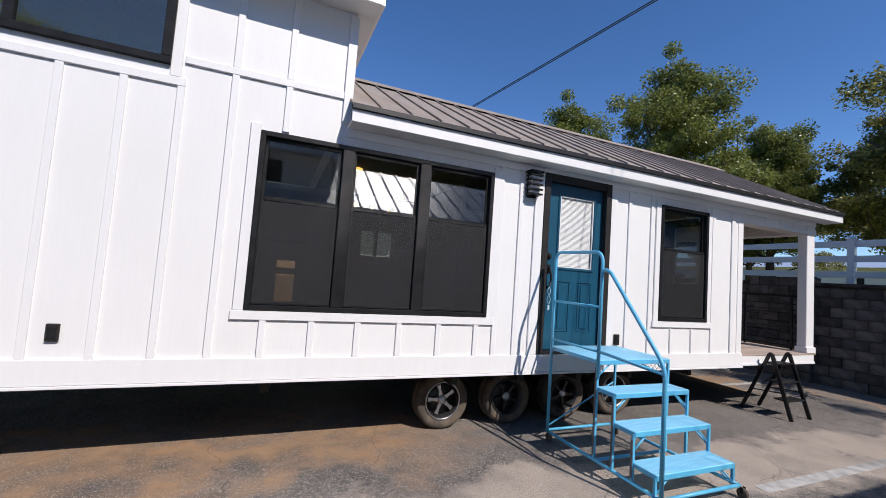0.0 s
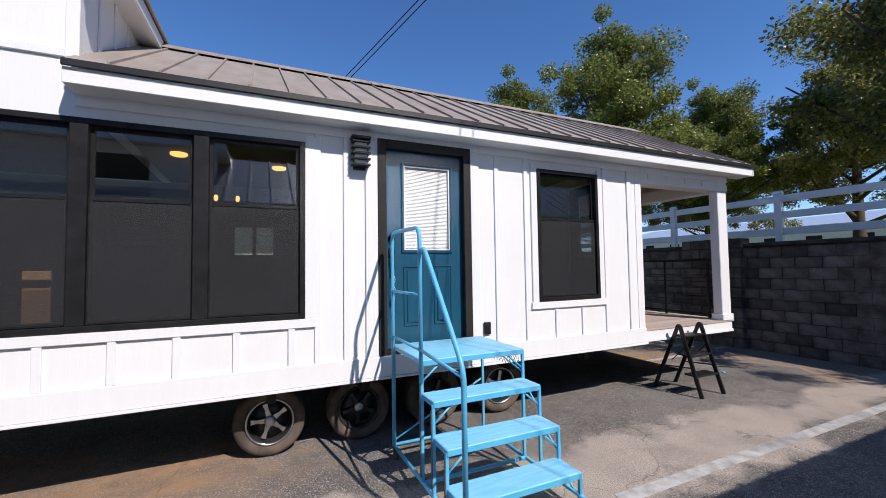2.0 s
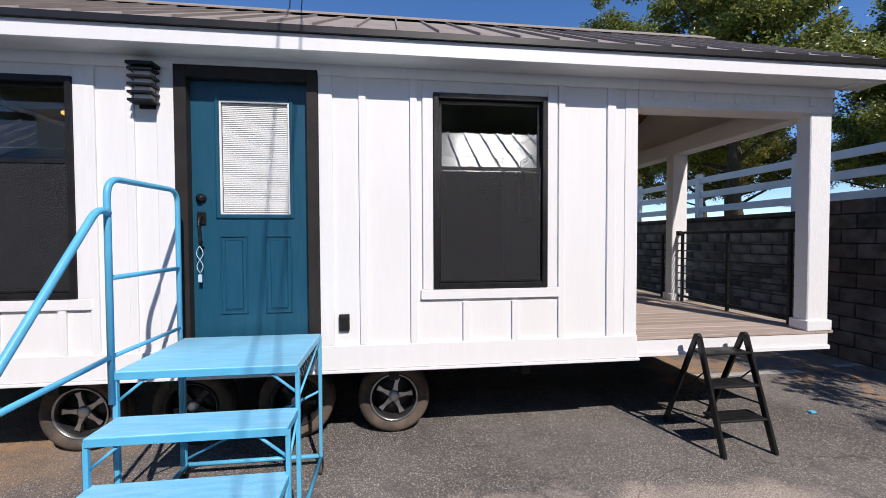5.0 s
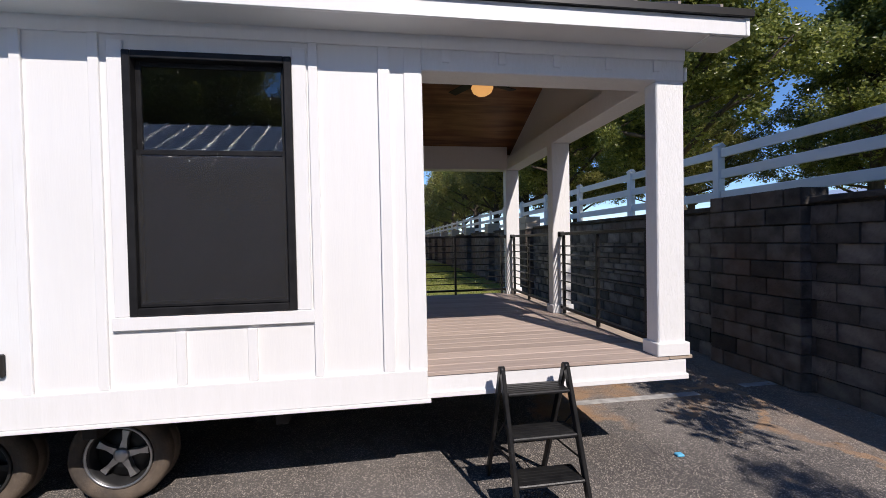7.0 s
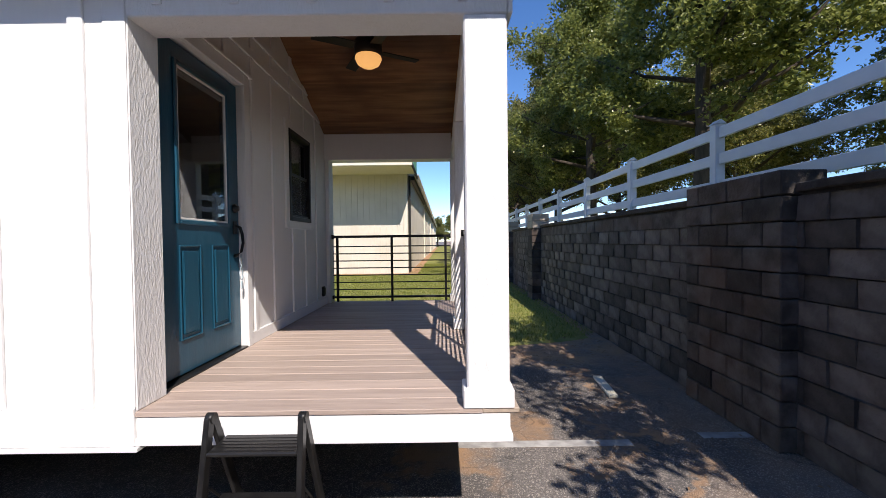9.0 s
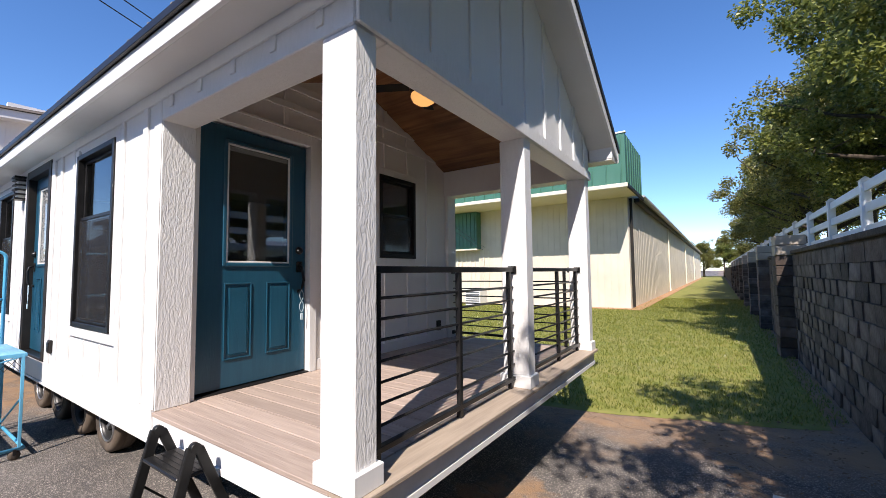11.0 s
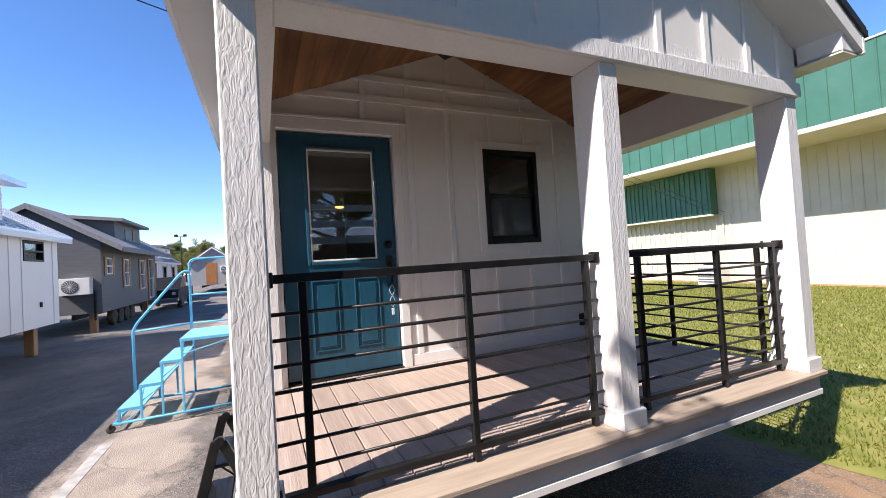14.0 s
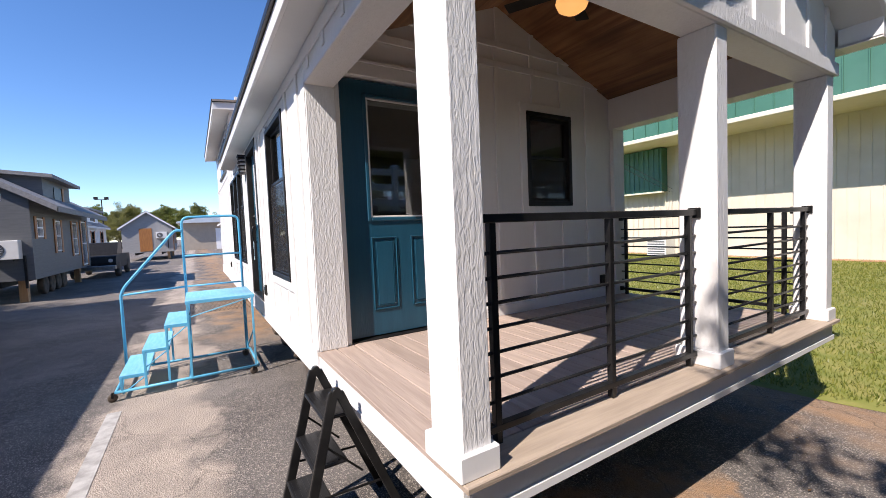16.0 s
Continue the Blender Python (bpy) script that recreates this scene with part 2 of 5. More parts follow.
    # pale concrete apron beside the painted line
    apron = math_("MULTIPLY", rng(math_("ABSOLUTE", math_("SUBTRACT", math_("ADD", sep.outputs[1], math_("MULTIPLY", wob, 0.4)), 2.67), 0.0), 0.5, 0.3), rng(tex(1.7, 7), 0.3, 0.55, 0.45, 0.95))
    base = mix(apron, base, mix(rng(tex(75.0, 4, 0.75), 0.36, 0.64), (0.20, 0.165, 0.138), (0.62, 0.535, 0.455)))
    # fine cracks
    v2 = n.new("ShaderNodeTexVoronoi")
    v2.feature = "DISTANCE_TO_EDGE"
    v2.inputs["Scale"].default_value = 0.55
    wv = n.new("ShaderNodeVectorMath")
    nz = n.new("ShaderNodeTexNoise")
    nz.inputs["Scale"].default_value, nz.inputs["Detail"].default_value = 1.6, 8
    l.new(tc.outputs["Object"], nz.inputs[0])
    wv.operation = "ADD"
    l.new(tc.outputs["Object"], wv.inputs[0])
    l.new(nz.outputs["Color"], wv.inputs[1])
    l.new(wv.outputs[0], v2.inputs[0])
    base = mix(rng(v2.outputs["Distance"], 0.006, 0.0, 0, 0.5), base, (0.04, 0.038, 0.036))
    l.new(base, p.inputs["Base Color"])
    p.inputs["Roughness"].default_value = 0.92
    p.inputs["Specular IOR Level"].default_value = 0.25
    bp = n.new("ShaderNodeBump")
    bp.inputs["Strength"].default_value, bp.inputs["Distance"].default_value = 0.6, 0.012
    l.new(math_("ADD", vor.outputs["Distance"], tex(9.0, 8)), bp.inputs["Height"])
    l.new(bp.outputs[0], p.inputs["Normal"])
    return m


ASPHALT = ground_mat()
CLAY = mat("red_clay", (0.36, 0.19, 0.10), (0.48, 0.30, 0.17), 0.95, scale=5, bump=0.8, bscale=20)
SOIL = mat("lawn_soil_and_turf", (0.17, 0.20, 0.036), (0.28, 0.265, 0.075), 0.95, scale=3, bump=0.5, bscale=60, stain=(0.27, 0.22, 0.10), stain_amount=0.25)


# ---- building helpers ----
def box(bm, x0, y0, z0, x1, y1, z1, bevel=0.0):
    vs = [bm.verts.new((x, y, z)) for z in (min(z0, z1), max(z0, z1)) for x, y in ((min(x0, x1), min(y0, y1)), (max(x0, x1), min(y0, y1)), (max(x0, x1), max(y0, y1)), (min(x0, x1), max(y0, y1)))]
    fs = [bm.faces.new([vs[i] for i in q]) for q in ((3, 2, 1, 0), (4, 5, 6, 7), (0, 1, 5, 4), (1, 2, 6, 5), (2, 3, 7, 6), (3, 0, 4, 7))]
    if bevel:
        es = list({e for f in fs for e in f.edges})
        bmesh.ops.bevel(bm, geom=es, offset=bevel, segments=1, affect="EDGES")
    return bm


def boxes(*rows, bevel=0.0):
    bm = bmesh.new()
    for r in rows:
        box(bm, *r, bevel=bevel)
    return bm


def prism(pts, axis, a, b, bm=None):
    """A solid from a flat outline (two coordinates each) drawn out along an axis from a to b."""
    bm = bm or bmesh.new()
    put = {"x": lambda u, v, w: (w, u, v), "y": lambda u, v, w: (u, w, v), "z": lambda u, v, w: (u, v, w)}[axis]
    lo = [bm.verts.new(put(u, v, a)) for u, v in pts]
    hi = [bm.verts.new(put(u, v, b)) for u, v in pts]
    bm.faces.new(lo[::-1])
    bm.faces.new(hi)
    for i in range(len(pts)):
        j = (i + 1) % len(pts)
        bm.faces.new((lo[i], lo[j], hi[j], hi[i]))
    bmesh.ops.recalc_face_normals(bm, faces=bm.faces[:])
    return bm


def tube(bm, pts, r, sides=10):
    """A round bar along a line of points."""
    pts = [Vector(p) for p in pts]
    rings = []
    for i, p in enumerate(pts):
        d = (pts[min(i + 1, len(pts) - 1)] - pts[max(i - 1, 0)]).normalized()
        u = d.orthogonal().normalized() if abs(d.z) < 0.9 else Vector((1, 0, 0))
        u = Vector((0, 0, 1)).cross(d).normalized() if abs(d.z) < 0.9 else u
        v = d.cross(u).normalized()
        u = v.cross(d)
        rr = r[i] if isinstance(r, (list, tuple)) else r
        rings.append([bm.verts.new(p + rr * (math.cos(a) * u + math.sin(a) * v)) for a in (2 * math.pi * k / sides for k in range(sides))])
    for a, b in zip(rings, rings[1:]):
        for k in range(sides):
            f = bm.faces.new((a[k], a[(k + 1) % sides], b[(k + 1) % sides], b[k]))
            f.smooth = True
    bm.faces.new(rings[0][::-1])
    bm.faces.new(rings[-1])
    return bm


def lathe(bm, profile, m, sides=28, caps=True):
    """Turns (radius, height) pairs round z, then moves them by m."""
    rings = [[bm.verts.new(m @ Vector((r * math.cos(2 * math.pi * k / sides), r * math.sin(2 * math.pi * k / sides), h))) for k in range(sides)] for r, h in profile]
    for a, b in zip(rings, rings[1:]):
        for k in range(sides):
            bm.faces.new((a[k], a[(k + 1) % sides], b[(k + 1) % sides], b[k])).smooth = True
    if caps:
        bm.faces.new(rings[0][::-1])
        bm.faces.new(rings[-1])
    bmesh.ops.recalc_face_normals(bm, faces=bm.faces[:])
    return bm


def part(name, bm, material, parent=None, label=""):
    me = bpy.data.meshes.new(name)
    bm.to_mesh(me)
    bm.free()
    me.materials.append(material)
    ob = new(name, me)
    if parent:
        ob.parent = parent
    if label:
        tagged(ob, label)
    return ob


def thing(name, label, category, group="", kind="", at=(0, 0, 0)):
    ob = new(name)
    ob.empty_display_size = 0.2
    ob.location = at
    return tagged(ob, label, category, group, kind)


def put(name, x0, y0, z0, x1, y1, z1, material, parent, bevel=0.004, label=""):
    return part(name, boxes((x0, y0, z0, x1, y1, z1), bevel=bevel), material, parent, label)


def wall_with_holes(axis, u0, u1, z0, z1, d0, d1, holes):
    """One wall slab along u ('x' or 'y') with through openings (u0, z0, u1, z1), thickness d0..d1."""
    bm = bmesh.new()
    us = sorted({u0, u1, *[v for h in holes for v in (h[0], h[2])]})
    zs = sorted({z0, z1, *[v for h in holes for v in (h[1], h[3]) if z0 < v < z1]})
    solid = lambda i, k: 0 <= i < len(us) - 1 and 0 <= k < len(zs) - 1 and not any(h[0] < (us[i] + us[i + 1]) / 2 < h[2] and h[1] < (zs[k] + zs[k + 1]) / 2 < h[3] for h in holes)
    made = {}

    def v(i, k, d):
        if (i, k, d) not in made:
            made[i, k, d] = bm.verts.new((us[i], d, zs[k]) if axis == "x" else (d, us[i], zs[k]))
        return made[i, k, d]

    for i in range(len(us) - 1):
        for k in range(len(zs) - 1):
            if not solid(i, k):
                continue
            for d in (d0, d1):
                bm.faces.new((v(i, k, d), v(i + 1, k, d), v(i + 1, k + 1, d), v(i, k + 1, d)))
            for di, dk, (a, b, c, e) in ((-1, 0, (i, k, i, k + 1)), (1, 0, (i + 1, k, i + 1, k + 1)), (0, -1, (i, k, i + 1, k)), (0, 1, (i, k + 1, i + 1, k + 1))):
                if not solid(i + di, k + dk):
                    bm.faces.new((v(a, b, d0), v(c, e, d0), v(c, e, d1), v(a, b, d1)))
    bmesh.ops.recalc_face_normals(bm, faces=bm.faces[:])
    return bm


# ---- ground ----
bm = bmesh.new()
bm.faces.new([bm.verts.new(p) for p in ((-1500, -1500, 0), (1500, -1500, 0), (1500, 1500, 0), (-1500, 1500, 0))])
ground = tagged(part("ground", bm, ASPHALT), "cracked grey asphalt lot with patches of clay", "asphalt lot", kind="structure")


def lawn_edge(x):
    return 7.95 + 0.33 * max(0.0, x - 8.1) + 0.05 * (x - 8.1) * (x < 8.1) + 0.25 * noise.noise(Vector((x * 0.9, 3.1, 0))) + 0.1 * noise.noise(Vector((x * 4.0, 1.1, 0)))


bm = bmesh.new()
xs = [-26 + 0.25 * i for i in range(int((10.7 + 26) / 0.25) + 1)]
near = [bm.verts.new((x, lawn_edge(x), 0.004)) for x in xs]
mid = [bm.verts.new((x, lawn_edge(x) + 0.25, 0.02)) for x in xs]
far = [bm.verts.new((x, 140, 0.02)) for x in xs]
for i in range(len(xs) - 1):
    bm.faces.new((near[i], near[i + 1], mid[i + 1], mid[i]))
    bm.faces.new((mid[i], mid[i + 1], far[i + 1], far[i]))
lawn = tagged(part("lawn", bm, SOIL), "sunlit mown lawn strip between building and block wall", "lawn", kind="structure")

line = tagged(put("painted_line", 4.2, 2.27, 0.0, 11.0, 2.39, 0.004, PAINTLINE, None, 0), "worn white painted parking line on asphalt", "road marking", kind="structure")
line3 = tagged(put("painted_line", 10.2, 5.27, 0.0, 10.74, 5.37, 0.004, PAINTLINE, None, 0), "worn white painted parking line on asphalt", "road marking", kind="structure")
line2 = tagged(put("painted_line", 8.1, 5.16, 0.0, 9.55, 5.26, 0.004, PAINTLINE, None, 0), "worn white painted parking line on asphalt", "road marking", kind="structure")


# ---- the house on wheels ----
Y0, Y1, YM = 3.88, 7.60, 5.74          # near wall, far wall, ridge
XE, XB, XL = 8.32, 6.39, -5.2          # porch end, porch back wall, far end
ZD, ZB = 0.87, 0.69                    # floor, underside
EAVE, RIDGE = 3.20, 4.38               # roof sheet at the drip edge and the ridge
YE = 3.64                              # drip edge
SLOPE = (RIDGE - EAVE) / (YM - YE)
LOFT = 0.51                            # end of the raised loft
house = thing("tiny_house", "white board-and-batten tiny house on wheels with covered porch", "tiny house")

W1 = (-0.23, 1.30, 2.13, 2.88)
W2 = (4.70, 1.32, 5.64, 2.87)
D1 = (2.80, 0.90, 3.82, 3.00)
WU = (-3.4, 3.28, -0.95, 3.98)
part("wall", wall_with_holes("x", XL, 6.44, ZB, 3.10, Y0, Y0 + 0.10, [W1, W2, D1]), WHITE, house, "white embossed board-and-batten siding")
part("wall", wall_with_holes("x", XL, LOFT, 3.10, 4.22, Y0, Y0 + 0.10, [WU]), WHITE, house, "white loft wall with panel strips")
part("wall", boxes((LOFT - 0.10, Y0 + 0.10, 3.10, LOFT, Y1, 4.5)), WHITE, house, "white side wall of the loft")
WF = (1.40, 1.98, 1.98, 2.44)
part("wall", wall_with_holes("x", XL, XB, ZB, 3.10, Y1 - 0.10, Y1, [WF]), WHITE, house)
part("wall", boxes((XL, Y0 + 0.10, ZB, XL + 0.1, Y1 - 0.10, 4.2)), WHITE, house)
D2 = (4.14, 0.87, 5.12, 2.97)
W3 = (6.06, 1.94, 6.71, 2.90)
part("wall", wall_with_holes("y", Y0 + 0.10, Y1 - 0.10, ZB, 3.26, XB - 0.10, XB, [D2, W3]), WHITE, house, "white porch wall, shaded by the roof")
part("wall", prism([(Y0 + 0.25, 3.26), (Y1 - 0.25, 3.26), (YM, 4.0)], "x", XB - 0.10, XB), WHITE, house)
part("floor_slab", boxes((XL + 0.1, Y0 + 0.1, 0.70, XB - 0.1, Y1 - 0.1, ZD)), INNER, house)
part("inner_ceiling", boxes((XL + 0.1, Y0 + 0.1, 3.11, XB - 0.1, Y1 - 0.1, 3.15)), INNER, house)
part("inner_lining", wall_with_holes("x", XL + 0.11, XB - 0.11, ZD, 3.10, Y1 - 0.13, Y1 - 0.11, [WF]), INNER, house)
put("far_window_frame", 1.66, Y1 - 0.08, 1.98, 1.72, Y1 - 0.02, 2.44, BLACK, house)
put("far_window_pane", 1.40, Y1 - 0.06, 1.98, 1.66, Y1 - 0.055, 2.44, DOORGLASS, house, 0).visible_shadow = False
put("far_window_pane", 1.72, Y1 - 0.06, 1.98, 1.98, Y1 - 0.055, 2.44, DOORGLASS, house, 0).visible_shadow = False
part("partition", boxes((2.45, 5.4, ZD, 2.52, Y1 - 0.13, 3.10)), INNER, house)
# skirt board along the bottom, and the strip under it
put("skirt_board", XL, Y0 - 0.022, 0.70, 6.44, Y0, 0.89, TRIM, house)
put("drip_strip", XL, Y0 - 0.030, 0.675, 6.46, Y0 + 0.06, 0.698, TRIM, house, 0.003)

# battens on the long wall
def batten(x, z0, z1, w=0.055):
    put("batten", x - w / 2, Y0 - 0.018, z0, x + w / 2, Y0, z1, TRIM, house, 0.003)


TOPB = 2.965
put("frieze_band", LOFT, Y0 - 0.016, TOPB, 6.44, Y0, 3.10, TRIM, house)
for x in (-4.85, -4.45, -4.05, -3.65, -3.25, -2.85, -2.45, -2.05, -1.65, -1.25, -0.86):
    batten(x, 0.89, 3.12)
batten(-0.47, 0.89, 3.32)
batten(-0.03, 2.90, 3.32)
for x in (2.24, 2.50, 4.15, 4.545, 5.765):
    batten(x, 0.89, TOPB)
batten(6.20, 0.89, TOPB, 0.075)
for x in (-0.07, 0.34, 0.76, 1.17, 1.59, 2.02, 4.965, 5.37):
    batten(x, 0.89, 1.215)
put("door_side_board", 2.68, Y0 - 0.02, 0.89, 2.80, Y0, TOPB, TRIM, house)
put("door_side_board", 3.822, Y0 - 0.02, 0.89, 3.925, Y0, TOPB, TRIM, house)
# trim board round the windows
def window_trim(w):
    a, b, c, d = w
    put("window_trim", a - 0.085, Y0 - 0.020, b - 0.005, a, Y0, min(d + 0.06, TOPB), TRIM, house)
    put("window_trim", c, Y0 - 0.020, b - 0.005, c + 0.085, Y0, min(d + 0.06, TOPB), TRIM, house)
    put("window_trim", a - 0.10, Y0 - 0.024, b - 0.085, c + 0.10, Y0, b - 0.005, TRIM, house)


window_trim(W1)
window_trim(W2)
put("corner_board", 6.325, Y0 - 0.006, 0.89, 6.44, Y0, 3.0, TRIM, house)
# loft strips
put("loft_band", -0.85, Y0 - 0.02, 3.32, LOFT - 0.06, Y0, 3.385, TRIM, house)
put("loft_band", XL, Y0 - 0.02, 3.12, -0.832, Y0, 3.19, TRIM, house)
for x in (-0.47, -0.03):
    put("batten", x - 0.028, Y0 - 0.018, 3.385, x + 0.028, Y0, 4.15, TRIM, house, 0.003)
put("corner_board", LOFT - 0.06, Y0 - 0.024, 3.1, LOFT + 0.024, Y0 + 0.002, 4.15, TRIM, house)
put("corner_board", LOFT, Y0 + 0.002, 3.1, LOFT + 0.02, Y0 + 0.09, 4.15, TRIM, house)
for y in (4.3, 4.7, 5.1):
    put("batten", LOFT, y, 3.3, LOFT + 0.016, y + 0.05, 4.35, TRIM, house, 0.003)
put("loft_trim", -0.95, Y0 - 0.02, 3.19, -0.87, Y0, 4.15, TRIM, house)

# loft roof: a low slope with a boxed overhang
part("loft_roof", prism([(3.58, 4.30), (3.58, 4.33), (Y1 + 0.2, 4.66), (Y1 + 0.2, 4.63)], "x", XL - 0.25, LOFT + 0.24), ROOF, house, "brown metal loft roof")
part("loft_fascia", prism([(3.58, 4.16), (3.58, 4.298), (Y1 + 0.2, 4.628), (Y1 + 0.2, 4.49)], "x", LOFT + 0.18, LOFT + 0.205), TRIM, house)
put("loft_fascia", XL - 0.2, 3.58, 4.16, LOFT + 0.18, 3.605, 4.298, TRIM, house)
part("loft_soffit", prism([(3.605, 4.165), (3.605, 4.18), (Y1 + 0.2, 4.50), (Y1 + 0.2, 4.485)], "x", XL - 0.2, LOFT + 0.18), SOFFIT, house)
put("drip_edge", XL - 0.25, 3.565, 4.29, LOFT + 0.24, 3.58, 4.335, DRIP, house, 0.002)
part("drip_edge", prism([(3.58, 4.29), (3.58, 4.34), (Y1 + 0.2, 4.67), (Y1 + 0.2, 4.62)], "x", LOFT + 0.205, LOFT + 0.22), DRIP, house)
put("loft_window_frame", -3.4, Y0 - 0.04, 3.28, -0.95, Y0 + 0.02, 3.34, BLACK, house)
put("loft_window_frame", -1.02, Y0 - 0.04, 3.34, -0.95, Y0 + 0.02, 3.98, BLACK, house)
put("loft_window_frame", -3.4, Y0 - 0.04, 3.92, -1.02, Y0 + 0.02, 3.98, BLACK, house)
put("loft_window_frame", -2.0, Y0 - 0.03, 3.34, -1.94, Y0 + 0.02, 3.92, BLACK, house)
pane = put("loft_window_pane", -3.38, Y0 + 0.0, 3.33, -1.0, Y0 + 0.006, 3.94, GLASS, house, 0)
pane.visible_shadow = False

# main roof: two pitched sheets with standing ribs
RX0, RX1 = LOFT, 8.62


def roof_z(y):
    return EAVE + SLOPE * (YM - abs(YM - y) - YE)


for side in (-1, 1):
    yo, yi = YM + side * (YM - YE), YM
    part("roof_sheet", prism([(yo, EAVE), (yo, EAVE + 0.02), (yi, RIDGE + 0.02), (yi, RIDGE)], "x", RX0, RX1), ROOF, house, "weathered brown standing-seam metal roof")
    x = RX0 + 0.26
    while x < RX1 - 0.02:
        part("roof_rib", prism([(yo + side * 0.012, EAVE + 0.004), (yo + side * 0.012, EAVE + 0.036), (yi, RIDGE + 0.044), (yi, RIDGE + 0.004)], "x", x - 0.010, x + 0.010), ROOF, house)
        x += 0.305
part("ridge_cap", prism([(YM - 0.16, RIDGE - 0.04), (YM, RIDGE + 0.055), (YM + 0.16, RIDGE - 0.04), (YM + 0.16, RIDGE - 0.025), (YM, RIDGE + 0.075), (YM - 0.16, RIDGE - 0.025)], "x", RX0, RX1), ROOF, house)
for side in (-1, 1):
    yo = YM + side * (YM - YE)
    a, b = sorted((yo - side * 0.005, yo - side * 0.03))
    put("fascia", RX0, a, EAVE - 0.15, RX1, b, EAVE - 0.035, TRIM, house, 0.003)
    a, b = sorted((yo + side * 0.022, yo + side * 0.001))
    put("drip_edge", RX0, a, EAVE - 0.035, RX1 + 0.012, b, EAVE + 0.014, DRIP, house, 0.002)
    a, b = sorted((yo - side * 0.03, YM + side * (YM - Y0)))
    put("soffit", RX0, a, EAVE - 0.148, RX1 - 0.03, b, EAVE - 0.135, SOFFIT, house, 0.002)
    # rake: white board, black edge, sloping soffit
    part("rake_board", prism([(yo, EAVE - 0.15), (yo, EAVE - 0.03), (YM, RIDGE - 0.03), (YM, RIDGE - 0.15)], "x", RX1 - 0.03, RX1 - 0.004), TRIM, house)
    part("rake_edge", prism([(yo, EAVE - 0.03), (yo, EAVE + 0.028), (YM, RIDGE + 0.028), (YM, RIDGE - 0.03)], "x", RX1 - 0.004, RX1 + 0.012), DRIP, house)
    part("rake_soffit", prism([(yo - side * 0.03, EAVE - 0.13), (yo - side * 0.03, EAVE - 0.115), (YM, RIDGE - 0.115), (YM, RIDGE - 0.13)], "x", XE - 0.05, RX1 - 0.03), SOFFIT, house)

for side in (-1, 1):
    yo = YM + side * (YM - YE)
    yw = YM + side * (YM - Y0)
    a = [(yo - side * 0.03, EAVE - 0.156), (yw, EAVE - 0.156), (yw, EAVE - 0.13 + SLOPE * abs(yo - yw)), (yo - side * 0.03, EAVE - 0.115)]
    part("eave_return", prism(a, "x", XE + 0.02, RX1 - 0.03), TRIM, house)

# porch frame: header beams, gable, three posts
HB = 2.83
put("header_beam", 6.44, Y0 - 0.004, HB, XE, Y0 + 0.20, 3.06, RUGGED, house, 0.006, "white porch header beam")
put("header_strip", 6.44, Y0 - 0.02, 2.965, XE, Y0 - 0.004, 3.06, TRIM, house)
for x in (6.60, 6.98, 7.36, 7.74, 8.1):
    put("batten", x - 0.025, Y0 - 0.016, 2.885, x + 0.025, Y0 - 0.004, 2.965, TRIM, house, 0.003)
put("header_beam", 6.44, Y1 - 0.20, HB, XE, Y1 + 0.004, 3.06, RUGGED, house, 0.006)
put("header_beam", XE - 0.20, Y0 + 0.20, HB, XE + 0.004, Y1 - 0.20, 3.02, RUGGED, house, 0.006, "white beam across the gable end")
put("beam_trim", XE + 0.004, Y0 - 0.004, HB + 0.002, XE + 0.028, Y1, HB + 0.10, RUGGED, house, 0.004)
gz = lambda y: roof_z(y) - 0.125
part("gable_wall", prism([(Y0, 2.95), (Y0, gz(Y0)), (YM, gz(YM)), (Y1, gz(Y1)), (Y1, 2.95)], "x", XE - 0.09, XE + 0.002), WHITE, house, "white gable panel with vertical battens")
for y in (4.12, 4.44, 4.86, 5.30, 5.72, 6.15, 6.58, 7.01, 7.38):
    put("gable_batten", XE + 0.002, y - 0.027, HB + 0.10, XE + 0.020, y + 0.027, gz(y + (0.027 if y > YM else -0.027)) , TRIM, house, 0.003)
put("gable_vent", RX1 - 0.02, YM - 0.1, RIDGE - 0.28, RX1, YM + 0.1, RIDGE - 0.1, TRIM, house)


def post(y0, y1):
    put("porch_post", XE - 0.215, y0, ZD + 0.03, XE, y1, HB, RUGGED, house, 0.008, "white embossed porch post")
    put("post_base", XE - 0.235, y0 - 0.02, ZD, XE + 0.02, y1 + 0.02, ZD + 0.095, TRIM, house, 0.005)


post(Y0, Y0 + 0.135)
post(YM - 0.065, YM + 0.07)
post(Y1 - 0.155, Y1 - 0.02)
put("wall_end_post", 6.395, Y0 + 0.0, ZD, 6.445, Y0 + 0.22, 3.05, RUGGED, house, 0.005)
put("wall_end_post", 6.395, Y1 - 0.20, ZD, 6.445, Y1, 3.05, RUGGED, house, 0.005)

# porch floor
put("rim_board", 6.44, Y0 - 0.004, 0.71, XE, Y0 + 0.03, ZD - 0.026, TRIM, house, 0.004, "white deck rim board")
put("rim_board", XE - 0.03, Y0 + 0.03, 0.71, XE, Y1 - 0.0, ZD - 0.026, TRIM, house, 0.004)
put("rim_strip", 6.44, Y0 - 0.014, 0.70, XE + 0.012, Y0 - 0.004, 0.735, TRIM, house, 0.002)
put("rim_strip", XE, Y0 - 0.004, 0.70, XE + 0.012, Y1, 0.738, TRIM, house, 0.002)
put("porch_joists", XB, Y0 + 0.03, 0.705, XE - 0.03, Y1, ZD - 0.028, CHASSIS, house, 0)
deck = new("porch_floor")
deck.parent = house
tagged(deck, "grey-brown composite deck boards")
y = Y0 + 0.135
